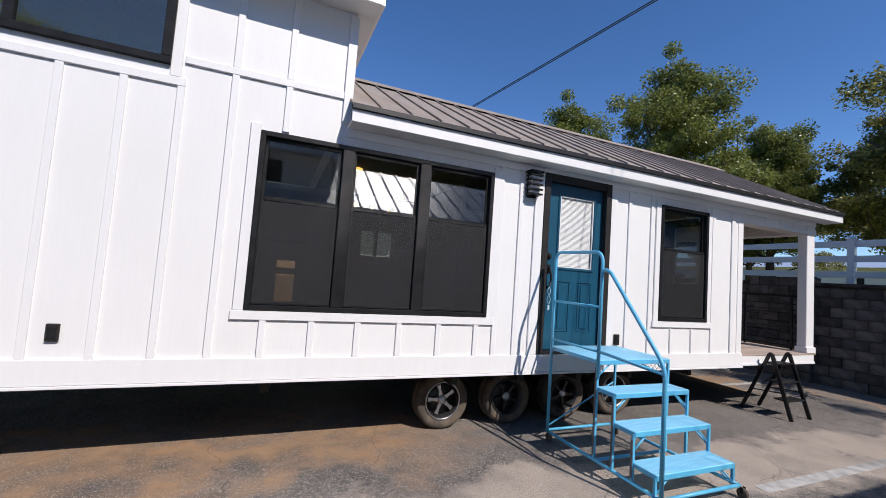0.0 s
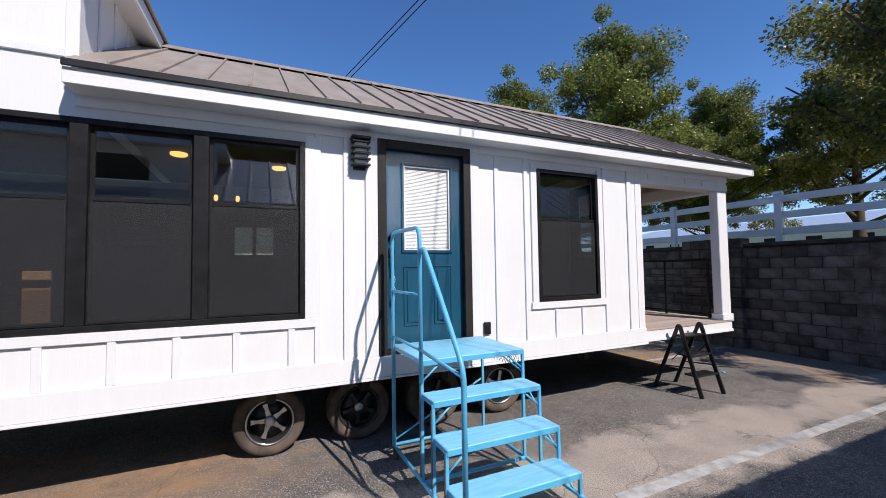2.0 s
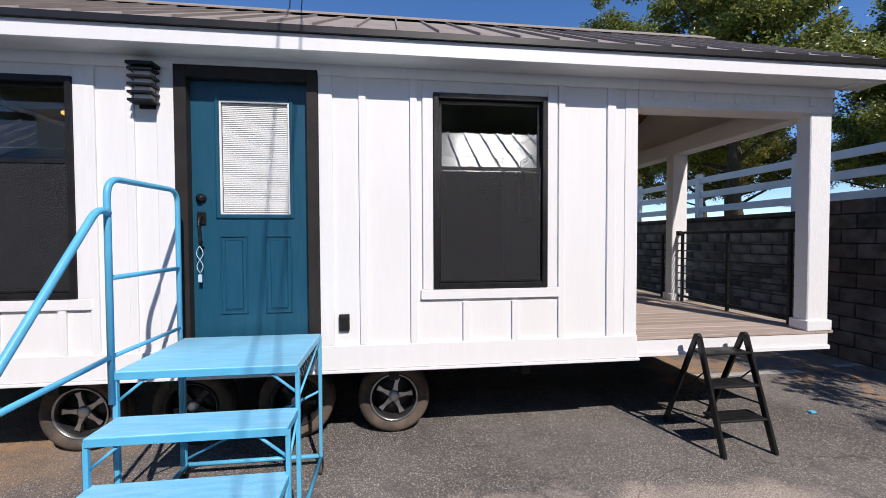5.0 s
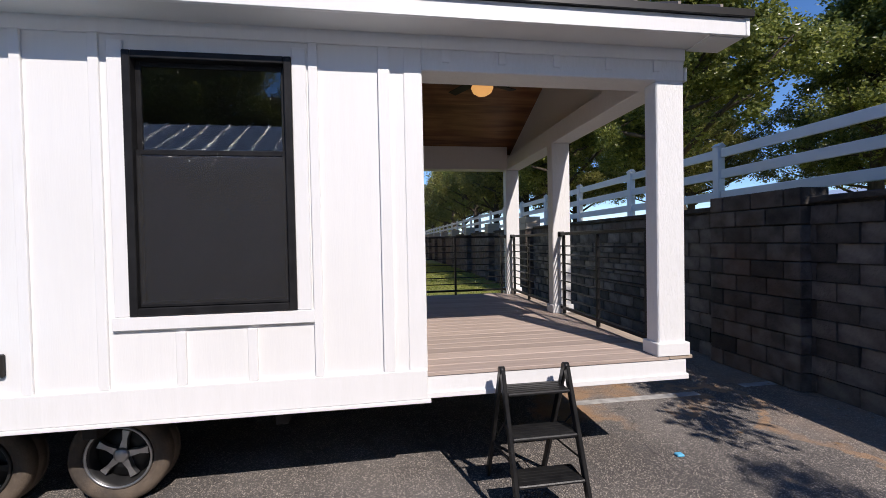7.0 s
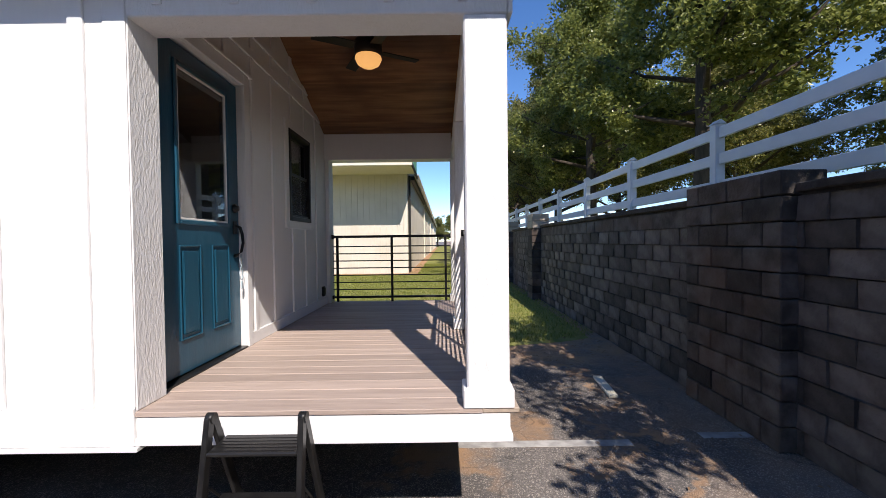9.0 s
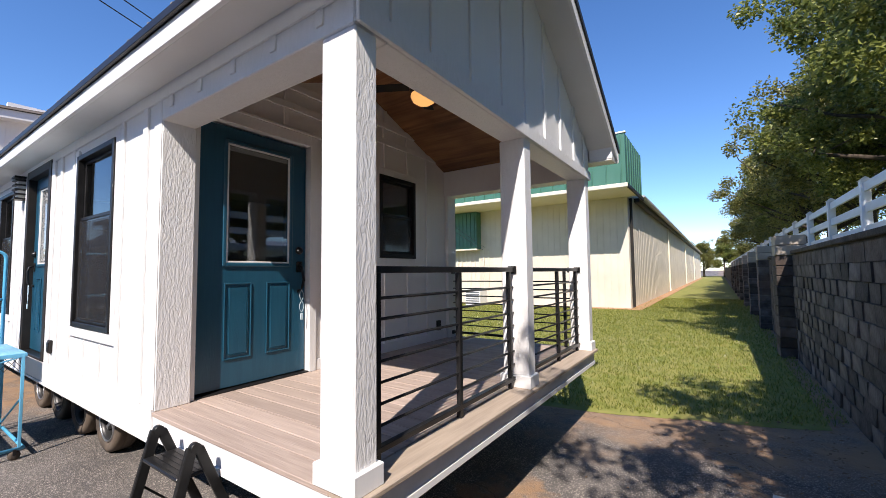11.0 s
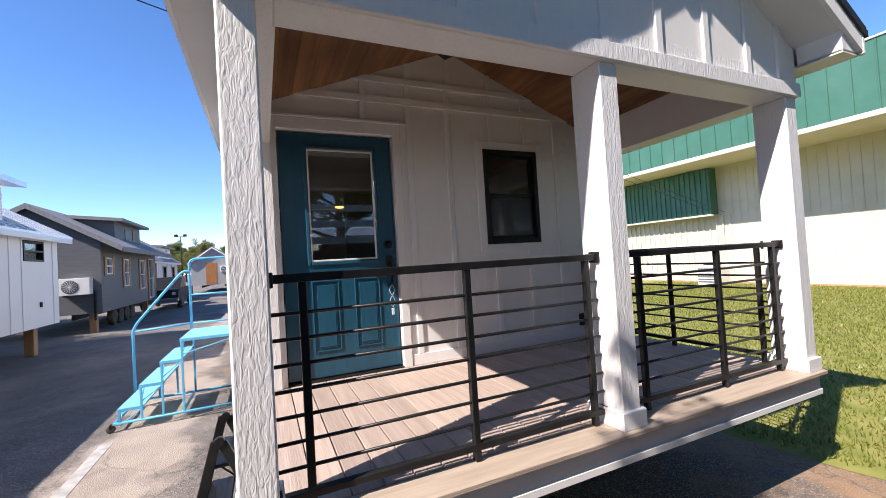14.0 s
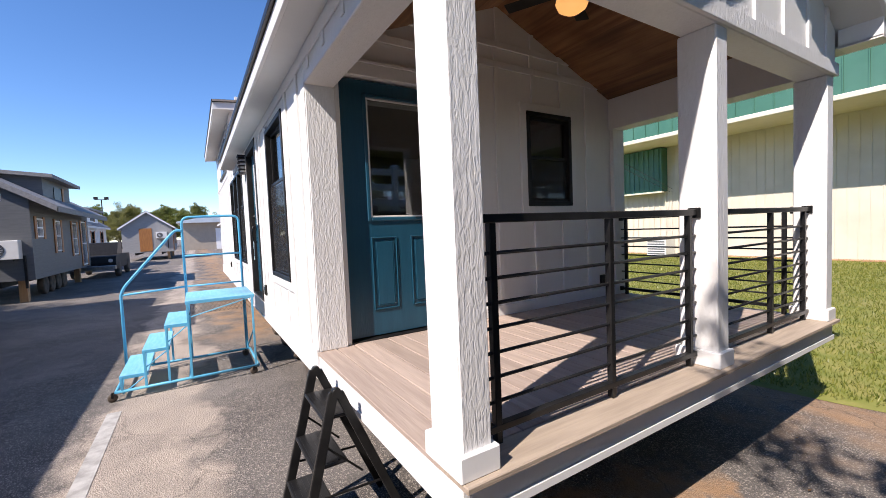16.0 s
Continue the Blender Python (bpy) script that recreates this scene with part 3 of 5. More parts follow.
put("deck_board", 6.44, Y0 - 0.012, ZD - 0.026, XE - 0.14, Y0 + 0.128, ZD, DECK, deck, 0.003)
while y < Y1 - 0.02:
    put("deck_board", 6.40, y, ZD - 0.026, XE - 0.145, min(y + 0.1345, Y1), ZD, DECK, deck, 0.003)
    y += 0.1415
put("border_board", XE - 0.14, Y0 - 0.012, ZD - 0.025, XE + 0.045, Y1 + 0.01, ZD + 0.001, DECK_X, deck, 0.004, "pale border board along the porch edge")

# porch ceiling of pine boards
pine = new("porch_ceiling")
pine.parent = house
tagged(pine, "stained knotty pine board ceiling")
CZ = lambda y: 3.10 + 0.40 * (YM - abs(YM - y) - Y0)
for side in (-1, 1):
    s, n = 0.0, 14
    for i in range(n):
        ya = Y0 + (YM - Y0) * i / n + 0.003
        yb = Y0 + (YM - Y0) * (i + 1) / n
        if side > 0:
            ya, yb = 2 * YM - ya, 2 * YM - yb
        part("ceiling_board", prism([(ya, CZ(ya)), (yb, CZ(yb)), (yb, CZ(yb) + 0.02), (ya, CZ(ya) + 0.02)], "x", XB, XE - 0.09), PINE, pine)
part("ceiling_backing", prism([(Y0 + 0.05, CZ(Y0) + 0.045), (YM, CZ(YM) + 0.03), (Y1 - 0.05, CZ(Y1) + 0.045), (YM, CZ(YM) + 0.06)], "x", XB, XE - 0.09), CHASSIS, pine)
for side in (0, 1):
    ya = Y0 + 0.20 if side == 0 else Y1 - 0.20
    put("ceiling_rail", XB, ya - 0.01, HB, XE - 0.2, ya + 0.01, CZ(ya), TRIM, house, 0.003)

# dressing of the porch's back wall
def on_back(name, y0, z0, y1, z1, proud=0.018, material=TRIM):
    return put(name, XB, y0, z0, XB + proud, y1, z1, material, house, 0.003)


on_back("band", Y0 + 0.2, 3.265, Y1 - 0.2, 3.33)
on_back("band", 4.75, 3.455, 6.75, 3.515)
for y in (5.29, 5.69, 6.985):
    on_back("batten", y - 0.027, ZD + 0.10, y + 0.027, 3.265)
for y in (6.17, 6.58):
    on_back("batten", y - 0.027, ZD + 0.10, y + 0.027, W3[1] - 0.08)
    on_back("batten", y - 0.027, W3[3] + 0.08, y + 0.027, 3.265)
on_back("batten", 4.84, D2[3] + 0.125, 4.89, 3.265)
for y in (4.87, 5.29, 5.69, 6.15, 6.57):
    on_back("batten", y - 0.025, 3.33, y + 0.025, 3.455)
for y in (5.30, 5.72, 6.17):
    on_back("batten", y - 0.025, 3.515, y + 0.025, CZ(y) - 0.005)
on_back("baseboard", 5.20, ZD, Y1 - 0.2, ZD + 0.10)
on_back("door_trim", D2[2], ZD, D2[2] + 0.075, D2[3] + 0.10, 0.026)
on_back("door_trim", D2[0] - 0.055, ZD, D2[0], D2[3] + 0.10, 0.026)
on_back("door_trim", D2[0], D2[3], D2[2], D2[3] + 0.10, 0.026)
on_back("door_head", D2[0] - 0.055, D2[3] + 0.10, D2[2] + 0.14, D2[3] + 0.125, 0.032)
on_back("window_trim", W3[0] - 0.08, W3[1] - 0.08, W3[0], W3[3] + 0.08, 0.022)
on_back("window_trim", W3[2], W3[1] - 0.08, W3[2] + 0.08, W3[3] + 0.08, 0.022)
on_back("window_trim", W3[0], W3[3], W3[2], W3[3] + 0.08, 0.022)
on_back("window_trim", W3[0], W3[1] - 0.08, W3[2], W3[1], 0.022)


# windows: black frame, two sashes, glass, a screen over the lower half
def window(parent, w, mull, axis="x", rail=0.62, screen=True):
    a, b, c, d = w
    win = new("window")
    win.parent = parent
    tagged(win, "black vinyl single-hung window with dark screen")
    xy = (lambda u0, u1, v0, v1: (u0, Y0 + v0, u1, Y0 + v1)) if axis == "x" else (lambda u0, u1, v0, v1: (XB - v1, u0, XB - v0, u1))

    def bar(name, u0, z0, u1, z1, v0=-0.032, v1=0.07, material=BLACK, bevel=0.004):
        x0, y0, x1, y1 = xy(u0, u1, v0, v1)
        return put(name, x0, y0, z0, x1, y1, z1, material, win, bevel)

    f = 0.045
    bar("frame", a, b, a + f, d)
    bar("frame", c - f, b, c, d)
    bar("frame", a + f, d - f, c - f, d)
    bar("frame", a + f, b, c - f, b + f)
    cuts = [a + f] + [v for m in mull for v in (m - 0.055, m + 0.055)] + [c - f]
    for m in mull:
        bar("mullion", m - 0.055, b + f, m + 0.055, d - f)
    for u0, u1 in zip(cuts[::2], cuts[1::2]):
        zr = b + rail * (d - b)
        e = 0.028
        for n, v, z0, z1 in (("upper_sash", 0.02, zr - 0.018, d - f), ("lower_sash", 0.0, b + f, zr + 0.018)):
            bar(n, u0, z0, u0 + e, z1, v, v + 0.02, bevel=0.002)
            bar(n, u1 - e, z0, u1, z1, v, v + 0.02, bevel=0.002)
            bar(n, u0 + e, z0, u1 - e, z0 + 0.036, v, v + 0.02, bevel=0.002)
            bar(n, u0 + e, z1 - 0.03, u1 - e, z1, v, v + 0.02, bevel=0.002)
            g = bar("pane", u0 + e, z0 + 0.036, u1 - e, z1 - 0.03, v + 0.008, v + 0.013, GLASS, 0)
            g.visible_shadow = False
        if screen:
            bar("insect_screen", u0 + 0.012, b + f + 0.02, u1 - 0.012, zr - 0.02, -0.008, -0.006, SCREEN_MESH, 0)
            bar("screen_frame", u0 + 0.008, b + f + 0.004, u1 - 0.008, b + f + 0.022, -0.014, -0.004, bevel=0.002)
    return win


SCREEN_MESH = bpy.data.materials.new("charcoal_insect_mesh")
SCREEN_MESH.use_nodes = True
_n, _l = SCREEN_MESH.node_tree.nodes, SCREEN_MESH.node_tree.links
_t, _m = _n.new("ShaderNodeBsdfTransparent"), _n.new("ShaderNodeMixShader")
_n["Principled BSDF"].inputs["Base Color"].default_value = (0.042, 0.042, 0.044, 1)
_n["Principled BSDF"].inputs["Roughness"].default_value = 0.6
_n["Principled BSDF"].inputs["Specular IOR Level"].default_value = 0.3
_m.inputs[0].default_value = 0.34
_l.new(_t.outputs[0], _m.inputs[1])
_l.new(_n["Principled BSDF"].outputs[0], _m.inputs[2])
_l.new(_m.outputs[0], _n["Material Output"].inputs[0])

window(house, W1, (0.545, 1.325))
window(house, W2, ())
window(house, W3, (), axis="y", rail=0.52)


# doors: a half-glazed slab with two raised panels below
def door(parent, m, width, height, blinds, handle_left, label):
    """Built in its own frame: u to the right, outer face at v=0 (minus is outside), z up from the sill."""
    d = new("entry_door")
    d.parent = parent
    d.matrix_basis = m
    tagged(d, label)

    def bar(name, u0, z0, u1, z1, v0, v1, material, bevel=0.003, lab=""):
        return put(name, u0, v0, z0, u1, v1, z1, material, d, bevel, lab)

    gl = (0.20, 0.98, width - 0.14, height - 0.14) if handle_left else (0.22, 0.98, width - 0.17, height - 0.13)
    slab = wall_with_holes("x", 0, width, 0.012, height, 0, 0.044, [(gl[0], gl[1], gl[2], gl[3])])
    part("slab", slab, TEAL, d)
    for u0, z0, u1, z1 in ((gl[0] - 0.03, gl[1] - 0.03, gl[0], gl[3] + 0.03), (gl[2], gl[1] - 0.03, gl[2] + 0.03, gl[3] + 0.03), (gl[0], gl[1] - 0.03, gl[2], gl[1]), (gl[0], gl[3], gl[2], gl[3] + 0.03)):
        bar("glazing_bead", u0, z0, u1, z1, -0.014, 0.0, TEAL, 0.006)
    for u0, z0, u1, z1 in ((gl[0], gl[1], gl[0] + 0.014, gl[3]), (gl[2] - 0.014, gl[1], gl[2], gl[3]), (gl[0] + 0.014, gl[1], gl[2] - 0.014, gl[1] + 0.014), (gl[0] + 0.014, gl[3] - 0.014, gl[2] - 0.014, gl[3])):
        bar("glazing_frame", u0, z0, u1, z1, -0.006, 0.012, BLIND, 0.002)
    g = bar("pane", gl[0] + 0.004, gl[1] + 0.004, gl[2] - 0.004, gl[3] - 0.004, 0.002, 0.006, DOORGLASS if blinds else GLASS, 0)
    g.visible_shadow = False
    mid = (gl[0] + gl[2]) / 2
    for u0, u1 in ((gl[0] - 0.01, mid - 0.065), (mid + 0.065, gl[2] + 0.01)):
        z0, z1 = 0.22, 0.82
        e = 0.012
        for r in ((u0, z0, u0 + e, z1), (u1 - e, z0, u1, z1), (u0 + e, z0, u1 - e, z0 + e), (u0 + e, z1 - e, u1 - e, z1)):
            bar("panel_moulding", *r, -0.010, 0.0, TEAL, 0.004)
        bar("raised_panel", u0 + 0.035, z0 + 0.035, u1 - 0.035, z1 - 0.035, -0.009, 0.0, TEAL, 0.008)
    if blinds:
        z, k = gl[1] + 0.02, 0
        while z < gl[3] - 0.02:
            part("blind_slat", prism([(0.014, z), (0.019, z + 0.0135), (0.0205, z + 0.013), (0.0155, z - 0.0005)], "x", gl[0] + 0.016, gl[2] - 0.016), BLIND, d)
            z += 0.0145
    else:
        for k in range(5):
            bar("blind_slat", gl[0] + 0.016, gl[3] - 0.05 + 0.007 * k, gl[2] - 0.016, gl[3] - 0.046 + 0.007 * k, 0.012, 0.026, BLIND, 0)
    hu = 0.065 if handle_left else width - 0.065
    lock = bmesh.new()
    lathe(lock, [(0.036, 0), (0.036, 0.014), (0.022, 0.022), (0.022, 0.034), (0.010, 0.036)], Matrix.Translation((hu, 0, 1.10)) @ pose(0, 0, 0, 90), 20)
    part("deadbolt", lock, METAL, d, "black deadbolt")
    bar("handle_plate", hu - 0.032, 0.90, hu + 0.032, 1.0, -0.012, 0.0, METAL, 0.008)
    grip = bmesh.new()
    tube(grip, [(hu, -0.01, 0.965), (hu, -0.045, 0.95), (hu, -0.060, 0.90), (hu + 0.012, -0.060, 0.83), (hu, -0.05, 0.76), (hu, -0.02, 0.735), (hu, 0, 0.73)], [0.010, 0.012, 0.012, 0.011, 0.010, 0.012, 0.016], 10)
    part("pull_handle", grip, METAL, d, "black curved pull handle")
    cord = bmesh.new()
    tube(cord, [(hu + 0.022 * math.sin(2 * math.pi * k / 16), -0.045, 0.74 - 0.0125 * k) for k in range(17)], 0.003, 6)
    tube(cord, [(hu - 0.022 * math.sin(2 * math.pi * k / 16), -0.049, 0.74 - 0.0125 * k) for k in range(17)], 0.003, 6)
    box(cord, hu - 0.014, -0.054, 0.47, hu + 0.014, -0.044, 0.53, 0.004)
    part("key_cord", cord, CORD, d, "pale looped key cord with tag")
    return d


door(house, Matrix.Translation((2.885, Y0 + 0.045, 0.93)), 0.85, 1.98, True, True, "teal half-glazed entry door with blinds between the glass")
put("door_frame", D1[0], Y0 - 0.028, 0.90, D1[0] + 0.085, Y0 + 0.10, D1[3], BRONZE, house)
put("door_frame", D1[2] - 0.085, Y0 - 0.028, 0.90, D1[2], Y0 + 0.10, D1[3], BRONZE, house)
put("door_frame", D1[0] + 0.085, Y0 - 0.028, 2.91, D1[2] - 0.085, Y0 + 0.10, D1[3], BRONZE, house)
put("threshold", D1[0] + 0.085, Y0 - 0.03, 0.90, D1[2] - 0.085, Y0 + 0.10, 0.93, METAL, house)
door(house, Matrix.Translation((XB - 0.035, D2[0] + 0.012, ZD + 0.012)) @ pose(0, 0, 0, 0, 0, 90), 0.955, 2.07, False, False, "teal half-glazed porch door with key in the handle")
put("threshold", XB - 0.1, D2[0], ZD, XB + 0.02, D2[2], ZD + 0.012, METAL, house, 0.002)


# porch railing panels
def railing(axis, fixed, u0, u1, posts):
    r = new("railing")
    r.parent = house
    tagged(r, "black metal railing with horizontal bars")
    w = 0.02

    def bar(name, a, z0, b, z1, half):
        if axis == "y":
            return put(name, fixed - half, a, z0, fixed + half, b, z1, METAL, r, 0.003)
        return put(name, a, fixed - half, z0, b, fixed + half, z1, METAL, r, 0.003)

    bar("top_rail", u0, 1.765, u1, 1.80, 0.019)
    bar("bottom_rail", u0, 0.925, u1, 0.955, 0.018)
    for u in posts:
        bar("rail_post", u - 0.016, 0.875, u + 0.016, 1.765, 0.016)
    for k in range(7):
        z = 1.045 + k * 0.1
        bm = bmesh.new()
        tube(bm, [(fixed, u0, z), (fixed, u1, z)] if axis == "y" else [(u0, fixed, z), (u1, fixed, z)], 0.008, 8)
        part("rail_bar", bm, METAL, r)
    for u in (u0, u1):
        bar("bracket", u - 0.012, 1.75, u + 0.012, 1.81, 0.035)
        bar("bracket", u - 0.012, 0.915, u + 0.012, 0.965, 0.03)


railing("y", 8.20, Y0 + 0.137, YM - 0.067, (4.135, 4.87, 5.60))
railing("y", 8.20, YM + 0.072, Y1 - 0.157, (6.0, 6.73, 7.36))
railing("x", Y1 - 0.10, 6.46, XE - 0.23, (6.52, 7.28, 8.03))

# wall lamp, outlets, porch ceiling lamp
lamp = thing("wall_lantern", "black louvered outdoor wall lantern beside the door", "wall lamp", at=(2.625, Y0, 2.82))
put("back_plate", 0.02 - 0.08, -0.018, -0.15, 0.10, 0, 0.15, BLACK, lamp)
put("lamp_glass", -0.055, -0.085, -0.12, 0.055, -0.018, 0.12, ACWHITE, lamp)
for k in range(5):
    put("louver", -0.085, -0.115, -0.125 + 0.055 * k, 0.085, -0.018, -0.105 + 0.055 * k, BLACK, lamp)
put("lamp_cap", -0.09, -0.12, 0.13, 0.09, -0.0, 0.155, BLACK, lamp)


def outlet(m, label):
    o = thing("outdoor_outlet", label, "outlet", "outdoor outlets")
    o.matrix_basis = m
    put("cover", -0.04, -0.028, -0.065, 0.04, 0, 0.065, BRONZE, o, 0.006)
    put("lid", -0.03, -0.036, -0.05, 0.03, -0.028, 0.045, BLACK, o, 0.004)


outlet(Matrix.Translation((-1.48, Y0, 1.09)), "bronze covered outlet on white siding")
outlet(Matrix.Translation((4.0, Y0, 1.07)), "bronze covered outlet on white siding")
outlet(Matrix.Translation((XB + 0.0, 7.21, 1.06)) @ pose(0, 0, 0, 0, 0, 90), "black covered outlet on shaded porch wall")

fan = thing("ceiling_fan", "dark hugger ceiling fan with warm glowing dome light", "ceiling fan", at=(7.31, YM - 0.03, CZ(YM) - 0.16))
bm = bmesh.new()
lathe(bm, [(0.07, 0.18), (0.07, 0.13), (0.022, 0.11), (0.022, -0.03), (0.10, -0.05), (0.10, -0.07), (0.13, -0.10), (0.13, -0.20), (0.09, -0.23)], Matrix.Identity(4), 24)
part("motor_housing", bm, BRONZE, fan)
bm = bmesh.new()
lathe(bm, [(0.12, -0.23), (0.125, -0.25), (0.105, -0.295), (0.06, -0.325), (0.01, -0.335)], Matrix.Identity(4), 24)
part("lamp_dome", bm, LAMPGLASS, fan, "frosted glass dome, lit")
for k in range(4):
    b = part("blade", boxes((0.14, -0.055, -0.165, 0.52, 0.055, -0.155), bevel=0.003), BRONZE, fan)
    b.matrix_basis = pose(0, 0, 0, 9, 0, 28 + 90 * k)

# inside: warm ceiling lights and a few pale shapes seen through the glass
def ceiling_disc(x, y):
    c = thing("ceiling_light", "small round warm ceiling light, lit", "ceiling light", "interior ceiling lights", at=(x, y, 3.11))
    bm = bmesh.new()
    lathe(bm, [(0.09, 0.0), (0.09, -0.02), (0.075, -0.03)], Matrix.Identity(4), 20)
    part("diffuser", bm, BULB, c)


for x, y in ((0.9, 5.6), (2.0, 5.9)):
    ceiling_disc(x, y)
pend = thing("pendant_lights", "row of small warm pendant bulbs, lit", "pendant lamp", at=(0, 0, 0))
for x in (1.0, 1.25, 1.5):
    bm = bmesh.new()
    lathe(bm, [(0.012, 0.05), (0.022, 0.04), (0.026, 0.0), (0.012, -0.03)], Matrix.Translation((x, 6.0, 2.66)), 12)
    part("bulb", bm, BULB, pend)
cab = thing("wall_cabinet", "dark wall cabinet inside the kitchen", "cabinet")
put("body", -0.2, Y1 - 0.5, 2.1, 0.45, Y1 - 0.13, 2.8, GREYSIDE, cab)
put("door", -0.19, Y1 - 0.52, 2.11, 0.12, Y1 - 0.5, 2.79, GREYSIDE, cab)
put("door", 0.13, Y1 - 0.52, 2.11, 0.44, Y1 - 0.5, 2.79, GREYSIDE, cab)
chair = thing("wooden_panel", "pale wooden board leaning inside the window", "board")
put("board", 0.0, 4.5, ZD, 0.18, 4.53, 1.75, WOODBOX, chair)

# wheels and chassis
chassis = new("chassis")
chassis.parent = house
tagged(chassis, "black steel trailer chassis")
put("beam", XL + 0.3, 4.75, 0.44, 6.4, 4.87, 0.675, CHASSIS, chassis)
put("beam", XL + 0.3, 6.60, 0.44, 6.4, 6.72, 0.675, CHASSIS, chassis)
for x in (-4, -2, 0, 1.86, 2.70, 3.54, 4.38, 5.5):
    put("cross_member", x - 0.04, 3.98, 0.56, x + 0.04, 7.5, 0.672, CHASSIS, chassis)
put("belly_pan", XL + 0.1, 4.0, 0.672, 6.4, Y1 - 0.02, 0.69, CHASSIS, chassis, 0)
R = 0.315


def wheel(x, y, dark, face=-1):
    w = new("wheel")
    w.parent = house
    w.matrix_basis = Matrix.Translation((x, y, R)) @ pose(0, 0, 0, 90 if face < 0 else -90, 0, 0)
    tagged(w, "dusty trailer wheel with five-spoke alloy rim" if not dark else "dusty trailer wheel with dark rim")
    bm = bmesh.new()
    lathe(bm, [(0.205, 0.07), (0.225, 0.095), (0.27, 0.108), (0.30, 0.098), (R, 0.07), (R, 0.02), (R - 0.006, 0.016), (R - 0.006, 0.008), (R, 0.004), (R, -0.05), (R - 0.006, -0.054), (R, -0.06), (R, -0.07), (0.29, -0.1), (0.22, -0.1), (0.205, -0.07)], Matrix.Identity(4), 36, False)
    part("tyre", bm, RUBBER, w)
    bm = bmesh.new()
    lathe(bm, [(0.208, 0.085), (0.212, 0.092), (0.198, 0.092), (0.19, 0.06), (0.178, 0.02), (0.178, -0.06), (0.207, -0.07)], Matrix.Identity(4), 36, False)
    part("rim", bm, DARKALLOY, w)
    bm = bmesh.new()
    lathe(bm, [(0.196, 0.088), (0.198, 0.097), (0.206, 0.099), (0.213, 0.094), (0.213, 0.086)], Matrix.Identity(4), 36, False)
    part("rim_lip", bm, DARKALLOY if dark else ALLOY, w)
    bm = bmesh.new()
    lathe(bm, [(0.174, 0.0), (0.174, 0.004), (0.06, 0.006)], Matrix.Identity(4), 30)
    part("disc", bm, DARKALLOY, w)
    for k in range(5):
        s = part("spoke", prism([(0.03, -0.026), (0.11, -0.014), (0.165, -0.024), (0.165, 0.024), (0.11, 0.014), (0.03, 0.026)], "z", 0.02, 0.055), ALLOY if not dark else DARKALLOY, w)
        s.matrix_basis = pose(0, 0, 0, 0, 0, 72 * k + 18 * x)
    bm = bmesh.new()
    lathe(bm, [(0.05, 0.03), (0.05, 0.062), (0.034, 0.075), (0.012, 0.078)], Matrix.Identity(4), 18)
    part("hub_cap", bm, ALLOY, w)


for i, x in enumerate((1.86, 2.70, 3.54, 4.38)):
    wheel(x, 4.33, i in (1, 2))
    wheel(x, 7.2, True, 1)
    put("axle", x - 0.04, 4.4, R - 0.04, x + 0.04, 7.1, R + 0.04, CHASSIS, house)


# ---- rolling stair ----
stair = thing("rolling_stair", "light blue steel rolling warehouse stair with worn treads", "rolling stair")
SX0, SX1 = 2.90, 3.84
TOPZ = 1.02


def sbar(name, pts, r=0.013, material=BLUE, sides=10):
    return part(name, tube(bmesh.new(), pts, r, sides), material, stair)


TREADS = [(2.34, 2.60, 0.27), (2.56, 2.82, 0.52), (2.78, 3.02, 0.77), (3.00, 3.74, TOPZ)]
for y0, y1, z in TREADS:
    x0 = SX0 + 0.0
    put("tread" if z < 1 else "platform", x0, y0, z - 0.022, SX1, y1, z, BLUE_TREAD, stair, 0.004, "worn scraped blue tread")
    put("tread_lip", x0, y0 - 0.004, z - 0.045, SX1, y0 + 0.004, z - 0.004, BLUE, stair, 0.002)
    for x in (x0, SX1):
        put("tread_side", x - 0.004, y0, z - 0.04, x + 0.004, y1, z - 0.004, BLUE, stair, 0.001)
        # front leg of each tread and a diagonal brace
        put("leg", x - 0.012, y0 + 0.004, 0.10, x + 0.012, y0 + 0.028, z - 0.022, BLUE, stair, 0.002)
    sbar("brace", [(SX1, y0 + 0.02, z - 0.17), (SX1 - 0.17, y0 + 0.02, z - 0.03)], 0.008)
    sbar("brace", [(SX0, y0 + 0.02, z - 0.17), (SX0 + 0.17, y0 + 0.02, z - 0.03)], 0.008)
    sbar("brace", [(SX1, y0 + 0.02, z - 0.2), (SX1, y1 - 0.01, z - 0.03)], 0.007)
for x in (SX0, SX1):
    put("leg", x - 0.012, 3.70, 0.10, x + 0.012, 3.724, TOPZ - 0.02, BLUE, stair, 0.002)
    sbar("base_rail", [(x, 2.30, 0.10), (x, 3.74, 0.10)], 0.016)
for y in (2.30, 3.00, 3.74):
    sbar("base_rail", [(SX0, y, 0.10), (SX1, y, 0.10)], 0.016)
sbar("cross_brace", [(SX0, 3.72, 0.15), (SX1, 3.72, 0.6)], 0.009)
# mesh panel under the platform
mesh = bmesh.new()
for k in range(14):
    tube(mesh, [(SX1 - 0.02, 3.06 + 0.048 * k, TOPZ - 0.04), (SX1 - 0.02, min(3.72, 3.16 + 0.048 * k), TOPZ - 0.17)], 0.0022, 4)
    tube(mesh, [(SX1 - 0.02, 3.06 + 0.048 * k, TOPZ - 0.04), (SX1 - 0.02, max(3.03, 2.96 + 0.048 * k), TOPZ - 0.17)], 0.0022, 4)
part("expanded_mesh", mesh, METAL, stair, "dark expanded metal mesh")
